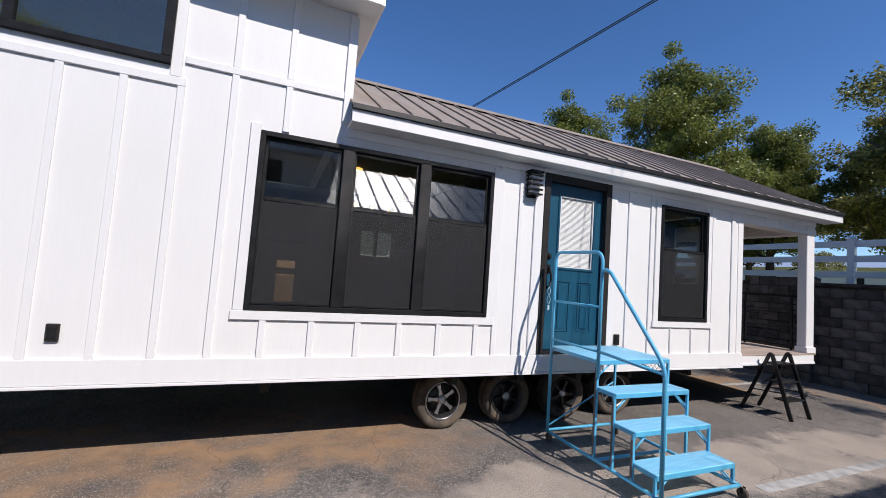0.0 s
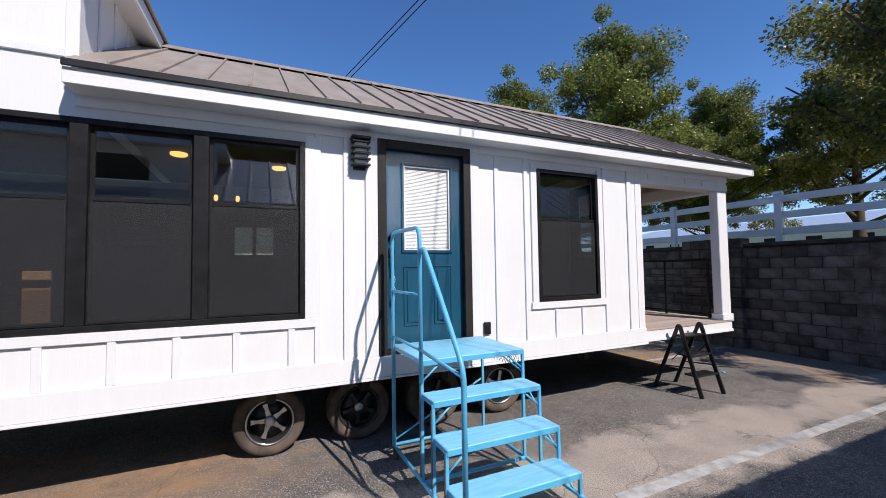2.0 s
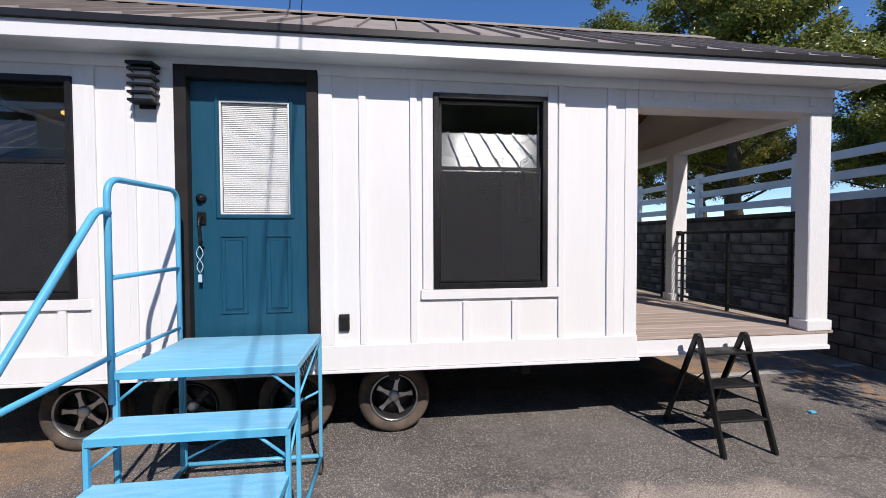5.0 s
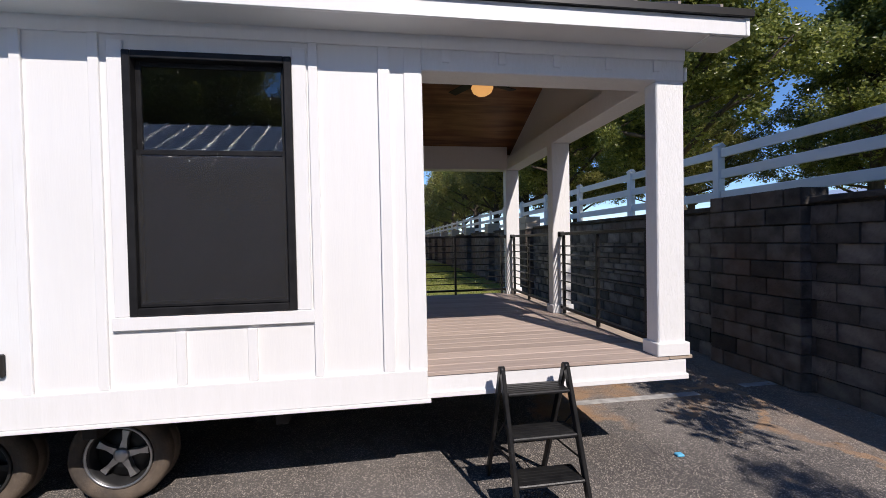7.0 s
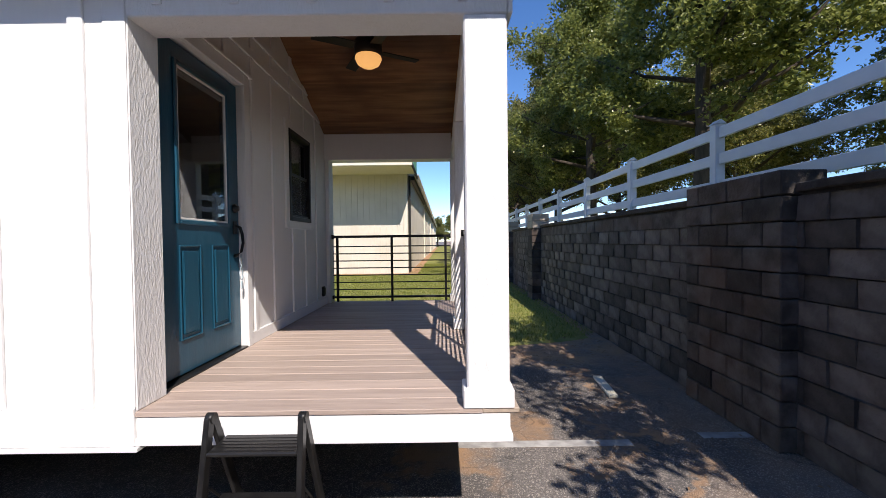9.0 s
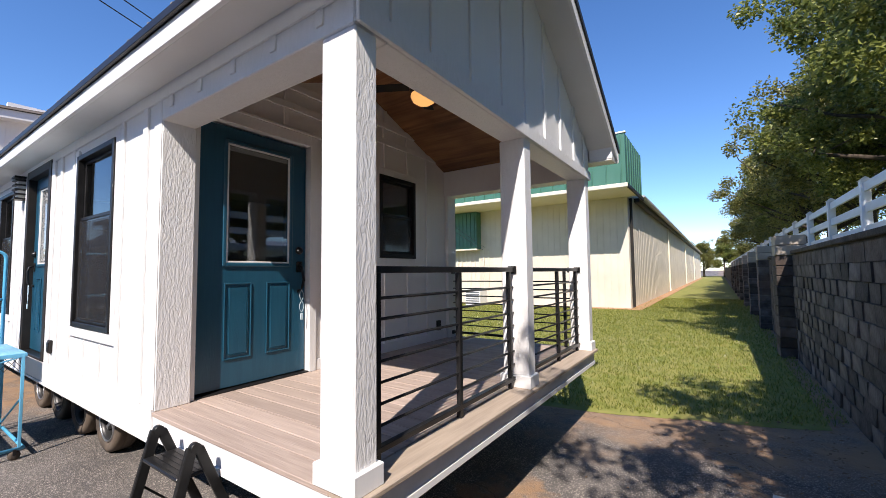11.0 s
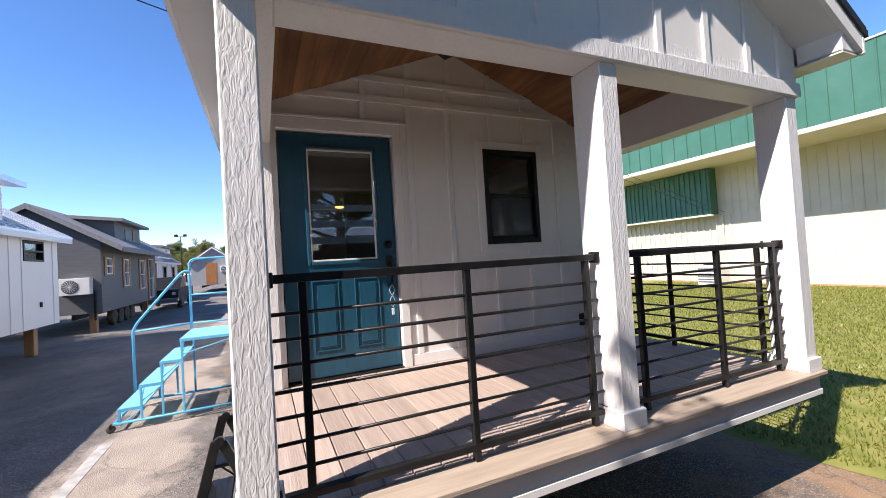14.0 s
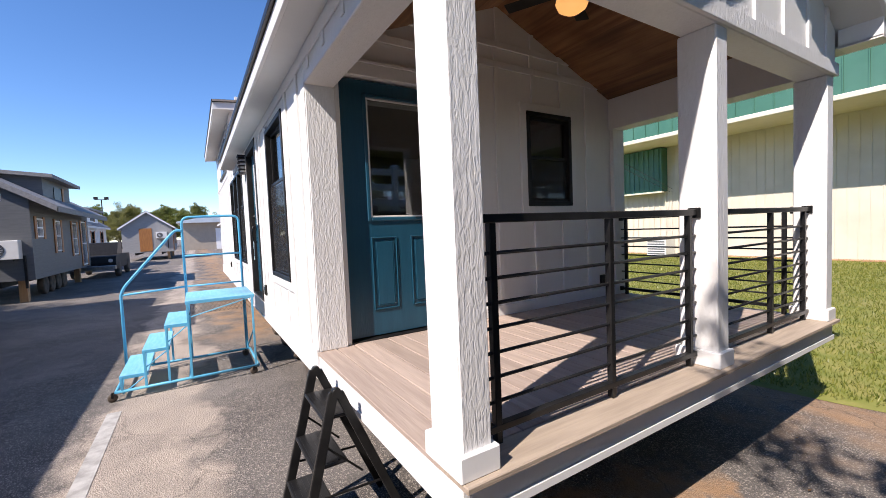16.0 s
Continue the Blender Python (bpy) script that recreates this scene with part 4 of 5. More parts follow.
# ratchet strip on the near-house side
for y, top in ((3.02, 0.95), (2.80, 0.70), (2.58, 0.45)):
    put("perforated_strip", SX0 - 0.018, y - 0.012, 0.14, SX0 - 0.012, y + 0.008, top, GREYSIDE, stair, 0.001)


def arc(p, c, q, n=6):
    """A soft bend from p to q round the corner c."""
    p, c, q = Vector(p), Vector(c), Vector(q)
    return [(1 - t) ** 2 * p + 2 * t * (1 - t) * c + t * t * q for t in (k / n for k in range(n + 1))]


xr = SX0 - 0.01
loop = [(xr, 3.70, 0.12), (xr, 3.70, 1.95)] + arc((xr, 3.70, 1.97), (xr, 3.70, 2.06), (xr, 3.60, 2.06)) + arc((xr, 3.10, 2.05), (xr, 3.00, 2.05), (xr, 3.00, 1.94)) + [(xr, 3.00, 0.85)]
sbar("guard_loop", loop, 0.017)
sbar("mid_rail", [(xr, 3.70, 1.52), (xr, 3.00, 1.52)], 0.014)
slope = arc((xr + 0.005, 3.0, 1.86), (xr + 0.005, 2.93, 1.90), (xr + 0.005, 2.87, 1.82)) + arc((xr, 2.36, 1.20), (xr, 2.29, 1.11), (xr, 2.29, 1.02)) + [(xr, 2.29, 0.12)]
sbar("handrail", slope, 0.018)
sbar("lower_rail", [(xr, 2.29, 1.06), (xr, 3.00, 1.10)], 0.014)
sbar("lower_rail", [(xr, 3.00, 1.10), (xr, 3.70, 1.10)], 0.012)
for x, y in ((SX0, 2.27), (SX1, 2.27), (SX0, 3.68), (SX1, 3.68)):
    bm = bmesh.new()
    lathe(bm, [(0.02, -0.014), (0.045, -0.012), (0.045, 0.012), (0.02, 0.014)], Matrix.Translation((x, y, 0.045)) @ pose(0, 0, 0, 0, 90, 0), 18)
    part("caster_wheel", bm, RUBBER, stair)
    put("caster_fork", x - 0.022, y - 0.012, 0.045, x - 0.016, y + 0.012, 0.10, METAL, stair, 0.001)
    put("caster_fork", x + 0.016, y - 0.012, 0.045, x + 0.022, y + 0.012, 0.10, METAL, stair, 0.001)

# ---- folding step ladder at the porch ----
lad = thing("step_ladder", "black folding three-step ladder standing before the porch", "step ladder")
LX0, LX1 = 6.90, 7.33


def bar4(name, a, b, w, d, material=METAL):
    """A flat bar from a to b, w wide across x and d deep."""
    a, b = Vector(a), Vector(b)
    k = (b - a).normalized()
    u = Vector((1, 0, 0))
    v = k.cross(u).normalized()
    u = v.cross(k)
    bm = bmesh.new()
    vs = [bm.verts.new(p + i * w / 2 * u + j * d / 2 * v) for p in (a, b) for i, j in ((-1, -1), (1, -1), (1, 1), (-1, 1))]
    for q in ((3, 2, 1, 0), (4, 5, 6, 7), (0, 1, 5, 4), (1, 2, 6, 5), (2, 3, 7, 6), (3, 0, 4, 7)):
        bm.faces.new([vs[i] for i in q])
    bmesh.ops.bevel(bm, geom=bm.edges[:], offset=0.004, segments=1, affect="EDGES")
    return part(name, bm, material, lad)


def lean(z, x):
    """Point of a front leg at height z: the legs splay outwards to the foot."""
    s = 1 - z / 0.90
    return Vector((x + (0.045 if x > 7.1 else 0.025) * s * (1 if x > 7.1 else 1), 3.72 - 0.245 * s, z))


for x in (LX0, LX1):
    bar4("front_leg", lean(0.0, x), lean(0.90, x), 0.026, 0.052)
    bar4("rear_leg", (x + 0.0, 4.13, 0.0), (x, 3.75, 0.89), 0.024, 0.048)
    bm = bmesh.new()
    lathe(bm, [(0.026, -0.018), (0.026, 0.018)], Matrix.Translation((x, 3.735, 0.895)) @ pose(0, 0, 0, 0, 90, 0), 14)
    part("hinge_cap", bm, METAL, lad)
    bar4("stay", lean(0.36, x) + Vector((0, 0.03, 0)), (x, 3.98, 0.33), 0.008, 0.016)
    bar4("stay", lean(0.62, x) + Vector((0, 0.02, 0)), (x, 3.86, 0.42), 0.006, 0.012)
for z in (0.27, 0.52, 0.77):
    a, b = lean(z, LX0), lean(z, LX1)
    dep = 0.16 if z < 0.7 else 0.15
    st = put("step", a.x + 0.012, a.y - 0.03, z - 0.02, b.x - 0.012, a.y + dep, z, METAL, lad, 0.006)
    for k in range(5):
        put("step_rib", a.x + 0.03, a.y - 0.01 + 0.03 * k, z, b.x - 0.03, a.y + 0.002 + 0.03 * k, z + 0.002, METAL, lad, 0)
for z in (0.30,):
    bar4("rear_bar", (LX0, 4.0, z), (LX1, 4.0, z), 0.02, 0.03)

# ---- small litter on the ground ----
plank = thing("loose_board", "short pale board lying on the asphalt", "board", at=(9.84, 6.48, 0))
b = put("board", -0.05, -0.32, 0.0, 0.05, 0.32, 0.03, BEIGE_TRIM, plank)
plank.rotation_euler = (0, 0, radians(-6))
rag = tagged(part("blue_scrap", boxes((8.41, 4.08, 0.0, 8.47, 4.13, 0.02), bevel=0.006), BLUE), "small blue plastic scrap on asphalt", "litter")

# ---- white vinyl fence on the wall ----
fence = thing("vinyl_fence", "white three-rail vinyl fence above the block wall", "fence")
FX = 11.5
y = -20.7
while y < 95:
    put("post", FX - 0.06, y - 0.06, 2.0, FX + 0.06, y + 0.06, 3.14, VINYL, fence, 0.006)
    part("post_cap", prism([(FX - 0.075, 3.14), (FX + 0.075, 3.14), (FX, 3.20)], "y", y - 0.075, y + 0.075), VINYL, fence)
    for z in (2.36, 2.70, 3.03):
        put("rail", FX - 0.022, y + 0.06, z - 0.07, FX + 0.022, y + 2.25, z + 0.07, VINYL, fence, 0.005)
    y += 2.31
bank = bmesh.new()
box(bank, 11.05, -40, 0.0, 60, 140, 2.05)
bank_ob = tagged(part("raised_bank", bank, SOIL), "grassy raised ground behind the retaining wall", "bank", kind="structure")

# ---- beige warehouse with green parapet ----
ware = thing("warehouse", "long beige metal warehouse with green parapet panels", "warehouse")
WX, WY = 6.2, 22.8
part("wall", boxes((-12, WY, 0, WX, 112, 5.40)), BEIGE, ware, "beige ribbed steel wall")
for i in range(40):
    x = WX - 0.2 - 0.3 * i
    put("wall_rib", x - 0.02, WY - 0.014, 0.05, x + 0.02, WY, 5.35, BEIGE, ware, 0.008)
for i in range(150):
    y = WY + 0.2 + 0.6 * i
    put("wall_rib", WX, y - 0.02, 0.05, WX + 0.006, y + 0.02, 5.3, BEIGE, ware, 0)
GY = 20.4
put("soffit", -12, GY, 5.18, WX + 0.40, WY, 5.26, BEIGE_TRIM, ware, 0.01)
put("eave_gutter", -12, GY - 0.08, 5.18, WX + 0.45, GY, 5.36, BEIGE_TRIM, ware, 0.02)
put("eave_gutter", WX + 0.38, GY, 5.18, WX + 0.46, 24.6, 5.36, BRONZE, ware, 0.02)
put("parapet", -12, GY + 0.02, 5.36, WX + 0.38, GY + 0.12, 7.45, GREEN, ware, 0.01, "green steel parapet panel")
put("parapet", WX + 0.28, GY + 0.12, 5.36, WX + 0.38, 24.6, 7.45, GREEN, ware, 0.01)
for i in range(32):
    x = WX + 0.2 - 0.58 * i
    put("parapet_rib", x - 0.02, GY - 0.025, 5.36, x + 0.02, GY + 0.02, 7.42, GREEN, ware, 0.006)
for i in range(7):
    y = GY + 0.4 + 0.58 * i
    put("parapet_rib", WX + 0.38, y - 0.02, 5.36, WX + 0.415, y + 0.02, 7.42, GREEN, ware, 0.006)
put("coping", -12, GY - 0.02, 7.45, WX + 0.42, GY + 0.16, 7.52, ACWHITE, ware, 0.01)
part("roof", prism([(WX + 0.5, 5.40), (WX + 0.5, 5.48), (-3, 6.4), (-12, 5.48), (-12, 5.40)], "y", 24.6, 112), PALEROOF, ware)
put("side_gutter", WX, 24.6, 5.15, WX + 0.25, 112, 5.36, BRONZE, ware, 0.02)
for y in (WY + 0.3, 40, 60, 80):
    put("downpipe", WX + 0.03, y, 0.1, WX + 0.14, y + 0.12, 5.15, BRONZE if y < 30 else BEIGE_TRIM, ware, 0.01)
# lower awning with a loading bay beside it
put("awning", -9.7, 22.30, 3.08, -1.52, 22.40, 5.15, GREEN, ware, 0.01, "dark green ribbed awning")
put("awning_side", -1.62, 22.40, 3.08, -1.52, WY, 5.15, GREEN, ware, 0.01)
for i in range(32):
    put("awning_rib", -9.6 + 0.255 * i, 22.26, 3.08, -9.54 + 0.255 * i, 22.30, 5.13, GREEN, ware, 0.008)
put("awning_edge", -9.7, 22.2, 3.0, -1.47, 22.42, 3.08, BEIGE_TRIM, ware, 0.01)
for i in range(28):
    put("bay_rib", -8.9 + 0.29 * i, WY - 0.06, 0.05, -8.84 + 0.29 * i, WY - 0.03, 3.05, BEIGE_TRIM, ware, 0.008)
put("clay_strip", -12, WY - 0.5, 0.015, WX + 0.5, WY, 0.05, CLAY, ware, 0.012)
put("clay_strip", WX, WY, 0.015, WX + 0.5, 110, 0.05, CLAY, ware, 0.012)
put("conduit", 0.56, WY - 0.05, 0.6, 0.585, WY - 0.03, 4.6, BEIGE_TRIM, ware, 0.004)
put("flood_lamp", 0.45, WY - 0.22, 4.05, 0.72, WY - 0.03, 4.25, BRONZE, ware, 0.01)
unit = thing("condenser_unit", "pale grey air-conditioning condenser by the warehouse wall", "condenser", at=(-1.2, 21.6, 0.02))
put("cabinet", -0.45, -0.4, 0, 0.45, 0.4, 0.85, ACWHITE, unit, 0.02)
for k in range(6):
    put("grille_slat", -0.40, -0.415, 0.12 + 0.11 * k, 0.40, -0.40, 0.17 + 0.11 * k, GREYSIDE, unit, 0.004)
bm = bmesh.new()
lathe(bm, [(0.33, 0.85), (0.33, 0.90), (0.30, 0.91), (0.08, 0.92)], Matrix.Identity(4), 20)
part("fan_guard", bm, BRONZE, unit)


# ---- neighbouring homes along the aisle ----
def home(name, label, x0, x1, y0, y1, zb, ze, zr, wallm, roofm, windows, shutters=False, loft=None, ribs=0.0, group="neighbouring homes", eave=0.25):
    """A gabled mobile home, ridge along x, facing +y at y1; windows are (x0, z0, x1, z1) on that face."""
    h = thing(name, label, "tiny house", group)
    ym = (y0 + y1) / 2
    part("wall", wall_with_holes("x", x0, x1, zb, ze, y1 - 0.1, y1, windows), wallm, h)
    put("wall", x0, y0, zb, x1, y0 + 0.1, ze, wallm, h, 0)
    for a, b in ((x0, x0 + 0.1), (x1 - 0.1, x1)):
        part("gable_wall", prism([(y0 + 0.1, zb), (y1 - 0.1, zb), (y1 - 0.1, ze), (ym, zr - 0.1), (y0 + 0.1, ze)], "x", a, b), wallm, h)
    put("floor", x0 + 0.1, y0 + 0.1, zb, x1 - 0.1, y1 - 0.1, zb + 0.1, CHASSIS, h, 0)
    sl = (zr - ze) / (ym - y0)
    for s in (-1, 1):
        yo = ym + s * (ym - y0 + eave)
        zo = ze - eave * sl
        part("roof_sheet", prism([(yo, zo), (yo, zo + 0.05), (ym, zr + 0.05), (ym, zr)], "x", x0 - 0.25, x1 + 0.25), roofm, h)
        a, b = sorted((yo, yo - s * 0.03))
        put("fascia", x0 - 0.25, a, zo - 0.13, x1 + 0.25, b, zo, TRIM if wallm != GREYSIDE else ROOFGREY, h, 0.003)
        for xe in (x0 - 0.25, x1 + 0.22):
            part("rake_board", prism([(yo, zo - 0.13), (yo, zo), (ym, zr), (ym, zr - 0.13)], "x", xe, xe + 0.03), TRIM if wallm != GREYSIDE else ROOFGREY, h)
        if ribs:
            x = x0
            while x < x1:
                part("roof_rib", prism([(yo, zo + 0.05), (yo, zo + 0.085), (ym, zr + 0.085), (ym, zr + 0.05)], "x", x - 0.02, x + 0.02), roofm, h)
                x += ribs
    for a, b, c, d in windows:
        g = put("window_pane", a, y1 - 0.06, b, c, y1 - 0.05, d, GLASS, h, 0)
        for r in ((a, b, a + 0.05, d), (c - 0.05, b, c, d), (a + 0.05, b, c - 0.05, b + 0.05), (a + 0.05, d - 0.05, c - 0.05, d), (a + 0.05, (b + d) / 2 - 0.02, c - 0.05, (b + d) / 2 + 0.02)):
            put("window_frame", r[0], y1 - 0.08, r[1], r[2], y1 + 0.02, r[3], BLACK if wallm != GREYSIDE else TRIM, h, 0)
        # added black sheet behind the pane, painting in the darkness of the room
        put("unlit_room_sheet", a, y1 - 0.2, b, c, y1 - 0.18, d, CHASSIS, h, 0)
        if shutters:
            for u in (a - 0.22, c + 0.02):
                put("shutter", u, y1 + 0.002, b - 0.05, u + 0.2, y1 + 0.03, d + 0.05, ORANGEWOOD, h, 0.004)
    x = x0 + 0.3
    if wallm == WHITE:
        while x < x1 - 0.1:
            if not any(a - 0.05 < x < c + 0.05 for a, b, c, d in windows):
                put("batten", x - 0.028, y1, zb, x + 0.028, y1 + 0.018, ze - 0.1, TRIM, h, 0)
            x += 0.5
        for xe, sgn in ((x0, -1), (x1, 1)):
            k = y0 + 0.3
            while k < y1 - 0.1:
                a, b = sorted((xe, xe + sgn * 0.018))
                put("batten", a, k - 0.028, zb, b, k + 0.028, ze, TRIM, h, 0)
                k += 0.5
    if wallm == GREYSIDE:
        z = zb
        while z < ze - 0.02:
            put("lap_board", x0, y1 + 0.002, z + 0.004, x1, y1 + 0.014, z + 0.012, GREYSIDE, h, 0)
            z += 0.16
    for i in range(4):
        wx = (x0 + x1) / 2 - 1.3 + 0.8 * i
        bm = bmesh.new()
        lathe(bm, [(0.2, -0.09), (0.32, -0.09), (0.34, -0.05), (0.34, 0.05), (0.32, 0.09), (0.2, 0.09), (0.08, 0.05)], Matrix.Translation((wx, y1 - 0.5, 0.34)) @ pose(0, 0, 0, 90), 20)
        part("wheel", bm, RUBBER, h)
    for wx in (x0 + 0.5, x1 - 0.5):
        put("support_block", wx - 0.1, y1 - 0.5, 0, wx + 0.1, y1 - 0.3, zb, WOODBOX, h, 0.01)
    put("chassis_beam", x0 + 0.2, y1 - 0.9, zb - 0.2, x1 - 0.2, y1 - 0.8, zb, CHASSIS, h, 0)
    put("chassis_beam", x0 + 0.2, y0 + 0.8, zb - 0.2, x1 - 0.2, y0 + 0.9, zb, CHASSIS, h, 0)
    if loft:
        a, b, z1 = loft
        part("loft", prism([(y1 - 0.12, ze - 0.3), (y1 - 0.12, z1), (y0 + 0.3, z1 + 0.25), (y0 + 0.3, ze - 0.3)], "x", a, b), wallm, h)
        part("loft_roof", prism([(y1 + 0.2, z1 - 0.02), (y1 + 0.2, z1 + 0.1), (y0 + 0.1, z1 + 0.4), (y0 + 0.1, z1 + 0.28)], "x", a - 0.25, b + 0.25), roofm, h)
        put("loft_window", (a + b) / 2 - 0.5, y1 - 0.13, z1 - 0.65, (a + b) / 2 + 0.5, y1 - 0.10, z1 - 0.2, BLACK, h, 0.004)
        if shutters:
            put("shutter", (a + b) / 2 - 0.75, y1 - 0.12, z1 - 0.7, (a + b) / 2 - 0.52, y1 - 0.08, z1 - 0.15, ORANGEWOOD, h, 0.004)
    return h


def mini_split(x, y, z, turn, label="white outdoor heat-pump unit bracketed to a wall"):
    m = thing("heat_pump_unit", label, "air conditioner", "heat pumps")
    m.matrix_basis = Matrix.Translation((x, y, z)) @ pose(0, 0, 0, 0, 0, turn)
    put("cabinet", 0, -0.40, 0, 0.30, 0.40, 0.56, ACWHITE, m, 0.012)
    bm = bmesh.new()
    lathe(bm, [(0.22, 0), (0.22, 0.012), (0.20, 0.016), (0.03, 0.018)], Matrix.Translation((0.30, -0.12, 0.28)) @ pose(0, 0, 0, 0, 90, 0), 24)
    part("fan_guard", bm, GREYSIDE, m)
    for k in range(8):
        b = put("guard_bar", 0.31, -0.12 - 0.004, 0.08, 0.325, -0.12 + 0.004, 0.48, ACWHITE, m, 0)
        b.matrix_basis = Matrix.Translation((0, -0.12, 0.28)) @ pose(0, 0, 0, 22.5 * k) @ Matrix.Translation((0, 0.12, -0.28))
    put("bracket", -0.01, -0.3, -0.05, 0.32, -0.26, 0.0, METAL, m, 0)
    put("bracket", -0.01, 0.26, -0.05, 0.32, 0.30, 0.0, METAL, m, 0)
    put("hose", -0.02, 0.41, -0.9, 0.06, 0.47, 0.1, BLACK, m, 0.01)


NY = -1.05
home("tiny_house", "white board-and-batten tiny house with pale metal roof", -4.3, 14.5, NY - 4.0, NY, 0.75, 3.14, 4.34, WHITE, PALEROOF, [(-3.53, 2.36, -2.58, 2.86), (1.0, 1.3, 2.0, 2.8), (5.0, 1.3, 6.6, 2.8), (9.5, 1.3, 10.5, 2.8)], ribs=0.42, loft=(-2.1, 0.93, 4.05))
outlet(Matrix.Translation((-3.31, NY, 1.30)) @ pose(0, 0, 0, 0, 0, 180), "bronze covered outlet on the neighbouring home")
home("tiny_house", "grey lap-sided tiny house with cedar shutters and loft", -15.2, -7.5, NY - 3.6, NY, 0.70, 3.30, 4.38, GREYSIDE, ROOFGREY, [(-8.6, 2.0, -8.0, 2.6), (-10.6, 1.5, -10.0, 2.6), (-13.0, 1.3, -12.3, 2.6), (-14.6, 0.8, -13.8, 2.7)], True, (-13.0, -9.5, 4.05), eave=0.7)
mini_split(-7.5, NY - 0.63, 1.36, 0)
for k, (x0, y0, lab, wallm) in enumerate(((-30.5, -2.6, "white tiny house with cedar door and dark loft", WHITE), (-43.0, 1.5, "small grey gabled tiny house with cedar door", PALEGREY))):
    home("tiny_house", lab, x0, x0 + 9, y0 - 3.6, y0, 0.7, 3.0, 4.3, wallm, ROOFGREY, [(x0 + 1.5, 1.4, x0 + 2.2, 2.5), (x0 + 4.5, 1.4, x0 + 5.3, 2.5), (x0 + 7.6, 0.8, x0 + 8.4, 2.7)], True, (x0 + 2, x0 + 6, 3.9) if k == 0 else None)
    mini_split(x0 + 9, y0 - 0.8, 1.9, 0)
    put("entry_panel", x0 + 9.0, y0 - 2.4, 0.8, x0 + 9.03, y0 - 1.5, 2.8, ORANGEWOOD, bpy.data.objects["tiny_house.00%d" % (3 + k)], 0.004) if ("tiny_house.00%d" % (3 + k)) in bpy.data.objects else None
home("tiny_house", "small white tiny house with covered entry", -34.0, -25.0, 5.3, 8.9, 0.7, 3.1, 4.2, WHITE, ROOFGREY, [(-31, 1.4, -30, 2.5)])
mini_split(-25.0, 6.2, 1.7, 0)
shed = thing("storage_building", "long low tan storage building with grey metal roof", "storage building")
put("wall", -75, 1.5, 0, -62, 24, 4.2, TAN, shed, 0.02)
part("roof", prism([(1.0, 4.1), (1.0, 4.3), (12.7, 6.4), (24.5, 4.3), (24.5, 4.1)], "x", -76, -61), PALEROOF, shed)
put("garage_door", -62.0, 6, 0, -61.95, 10, 3.2, TRIM, shed, 0.01)
put("garage_door", -62.0, 14, 0, -61.95, 18, 3.2, TRIM, shed, 0.01)

# dark pickup parked past the grey home
truck = thing("pickup_truck", "dark pickup truck parked past the grey home", "pickup truck", at=(-18.3, -1.1, 0))
part("body", prism([(-2.4, 0.45), (2.5, 0.45), (2.55, 0.75), (2.4, 1.05), (1.1, 1.12), (-0.2, 1.12), (-2.4, 1.10)], "y", -0.9, 0.9), CHASSIS, truck)
part("cab", prism([(-0.5, 1.12), (1.25, 1.12), (0.7, 1.72), (-0.35, 1.74)], "y", -0.8, 0.8), BLACK, truck)
put("bumper", 2.5, -0.9, 0.42, 2.65, 0.9, 0.62, ALLOY, truck, 0.02)
for s in (-0.7, 0.7):
    bm = bmesh.new()
    lathe(bm, [(0.09, 0), (0.09, 0.02)], Matrix.Translation((2.53, s, 0.85)) @ pose(0, 0, 0, 0, 90, 0), 14)
    part("headlight", bm, ACWHITE, truck)
    for x in (-1.5, 1.6):
        bm = bmesh.new()
        lathe(bm, [(0.2, -0.1), (0.36, -0.1), (0.38, 0), (0.36, 0.1), (0.2, 0.1), (0.1, 0.08)], Matrix.Translation((x, s * 1.2, 0.38)) @ pose(0, 0, 0, 90), 18)
        part("wheel", bm, RUBBER, truck)

# light pole with two heads
pole = thing("light_pole", "tall dark parking-lot light pole with two floodlights", "light pole", at=(-85, -10.7, 0))
part("pole", tube(bmesh.new(), [(0, 0, 0), (0, 0, 9.5)], [0.14, 0.08], 10), BRONZE, pole)
put("cross_arm", -0.05, -0.8, 9.4, 0.05, 0.8, 9.5, BRONZE, pole)
for s in (-1, 1):
    h = put("floodlight", -0.2, s * 0.75 - 0.3, 9.45, 0.35, s * 0.75 + 0.3, 9.9, BRONZE, pole, 0.04)

# overhead wires
for k, dx in enumerate((0.0, 0.16)):
    pts = []
    for i in range(25):
        s = i / 24
        y = -30 + 52.75 * s
        pts.append((4.75 - 0.27 * y + dx, y, 5.55 - 0.115 * y + 0.10 * k + 0.9 * ((s - 0.5) ** 2 - 0.05) * 0.6))
    tagged(part("overhead_wire", tube(bmesh.new(), pts, 0.007, 6), BLACK), "black overhead service wire", "wire", "overhead wires")
spole = tagged(part("utility_pole", tube(bmesh.new(), [(12.9, -30, 0), (12.9, -30, 10)], [0.16, 0.12], 12), BARK), "weathered wooden utility pole", "utility pole")

# pale low building beyond the fence
far_b = thing("pale_building", "long low white building beyond the fence", "building", at=(0, 0, 0))
put("wall", 48, 10, 2.05, 60, 40, 5.0, ACWHITE, far_b, 0.02)
part("roof", prism([(47, 5.0), (54, 6.4), (61, 5.0)], "y", 9.5, 40.5), PALEROOF, far_b)
for i in range(8):
    put("window", 47.96, 12 + 3.4 * i, 3.0, 48.0, 13.2 + 3.4 * i, 4.1, BLACK, far_b, 0)


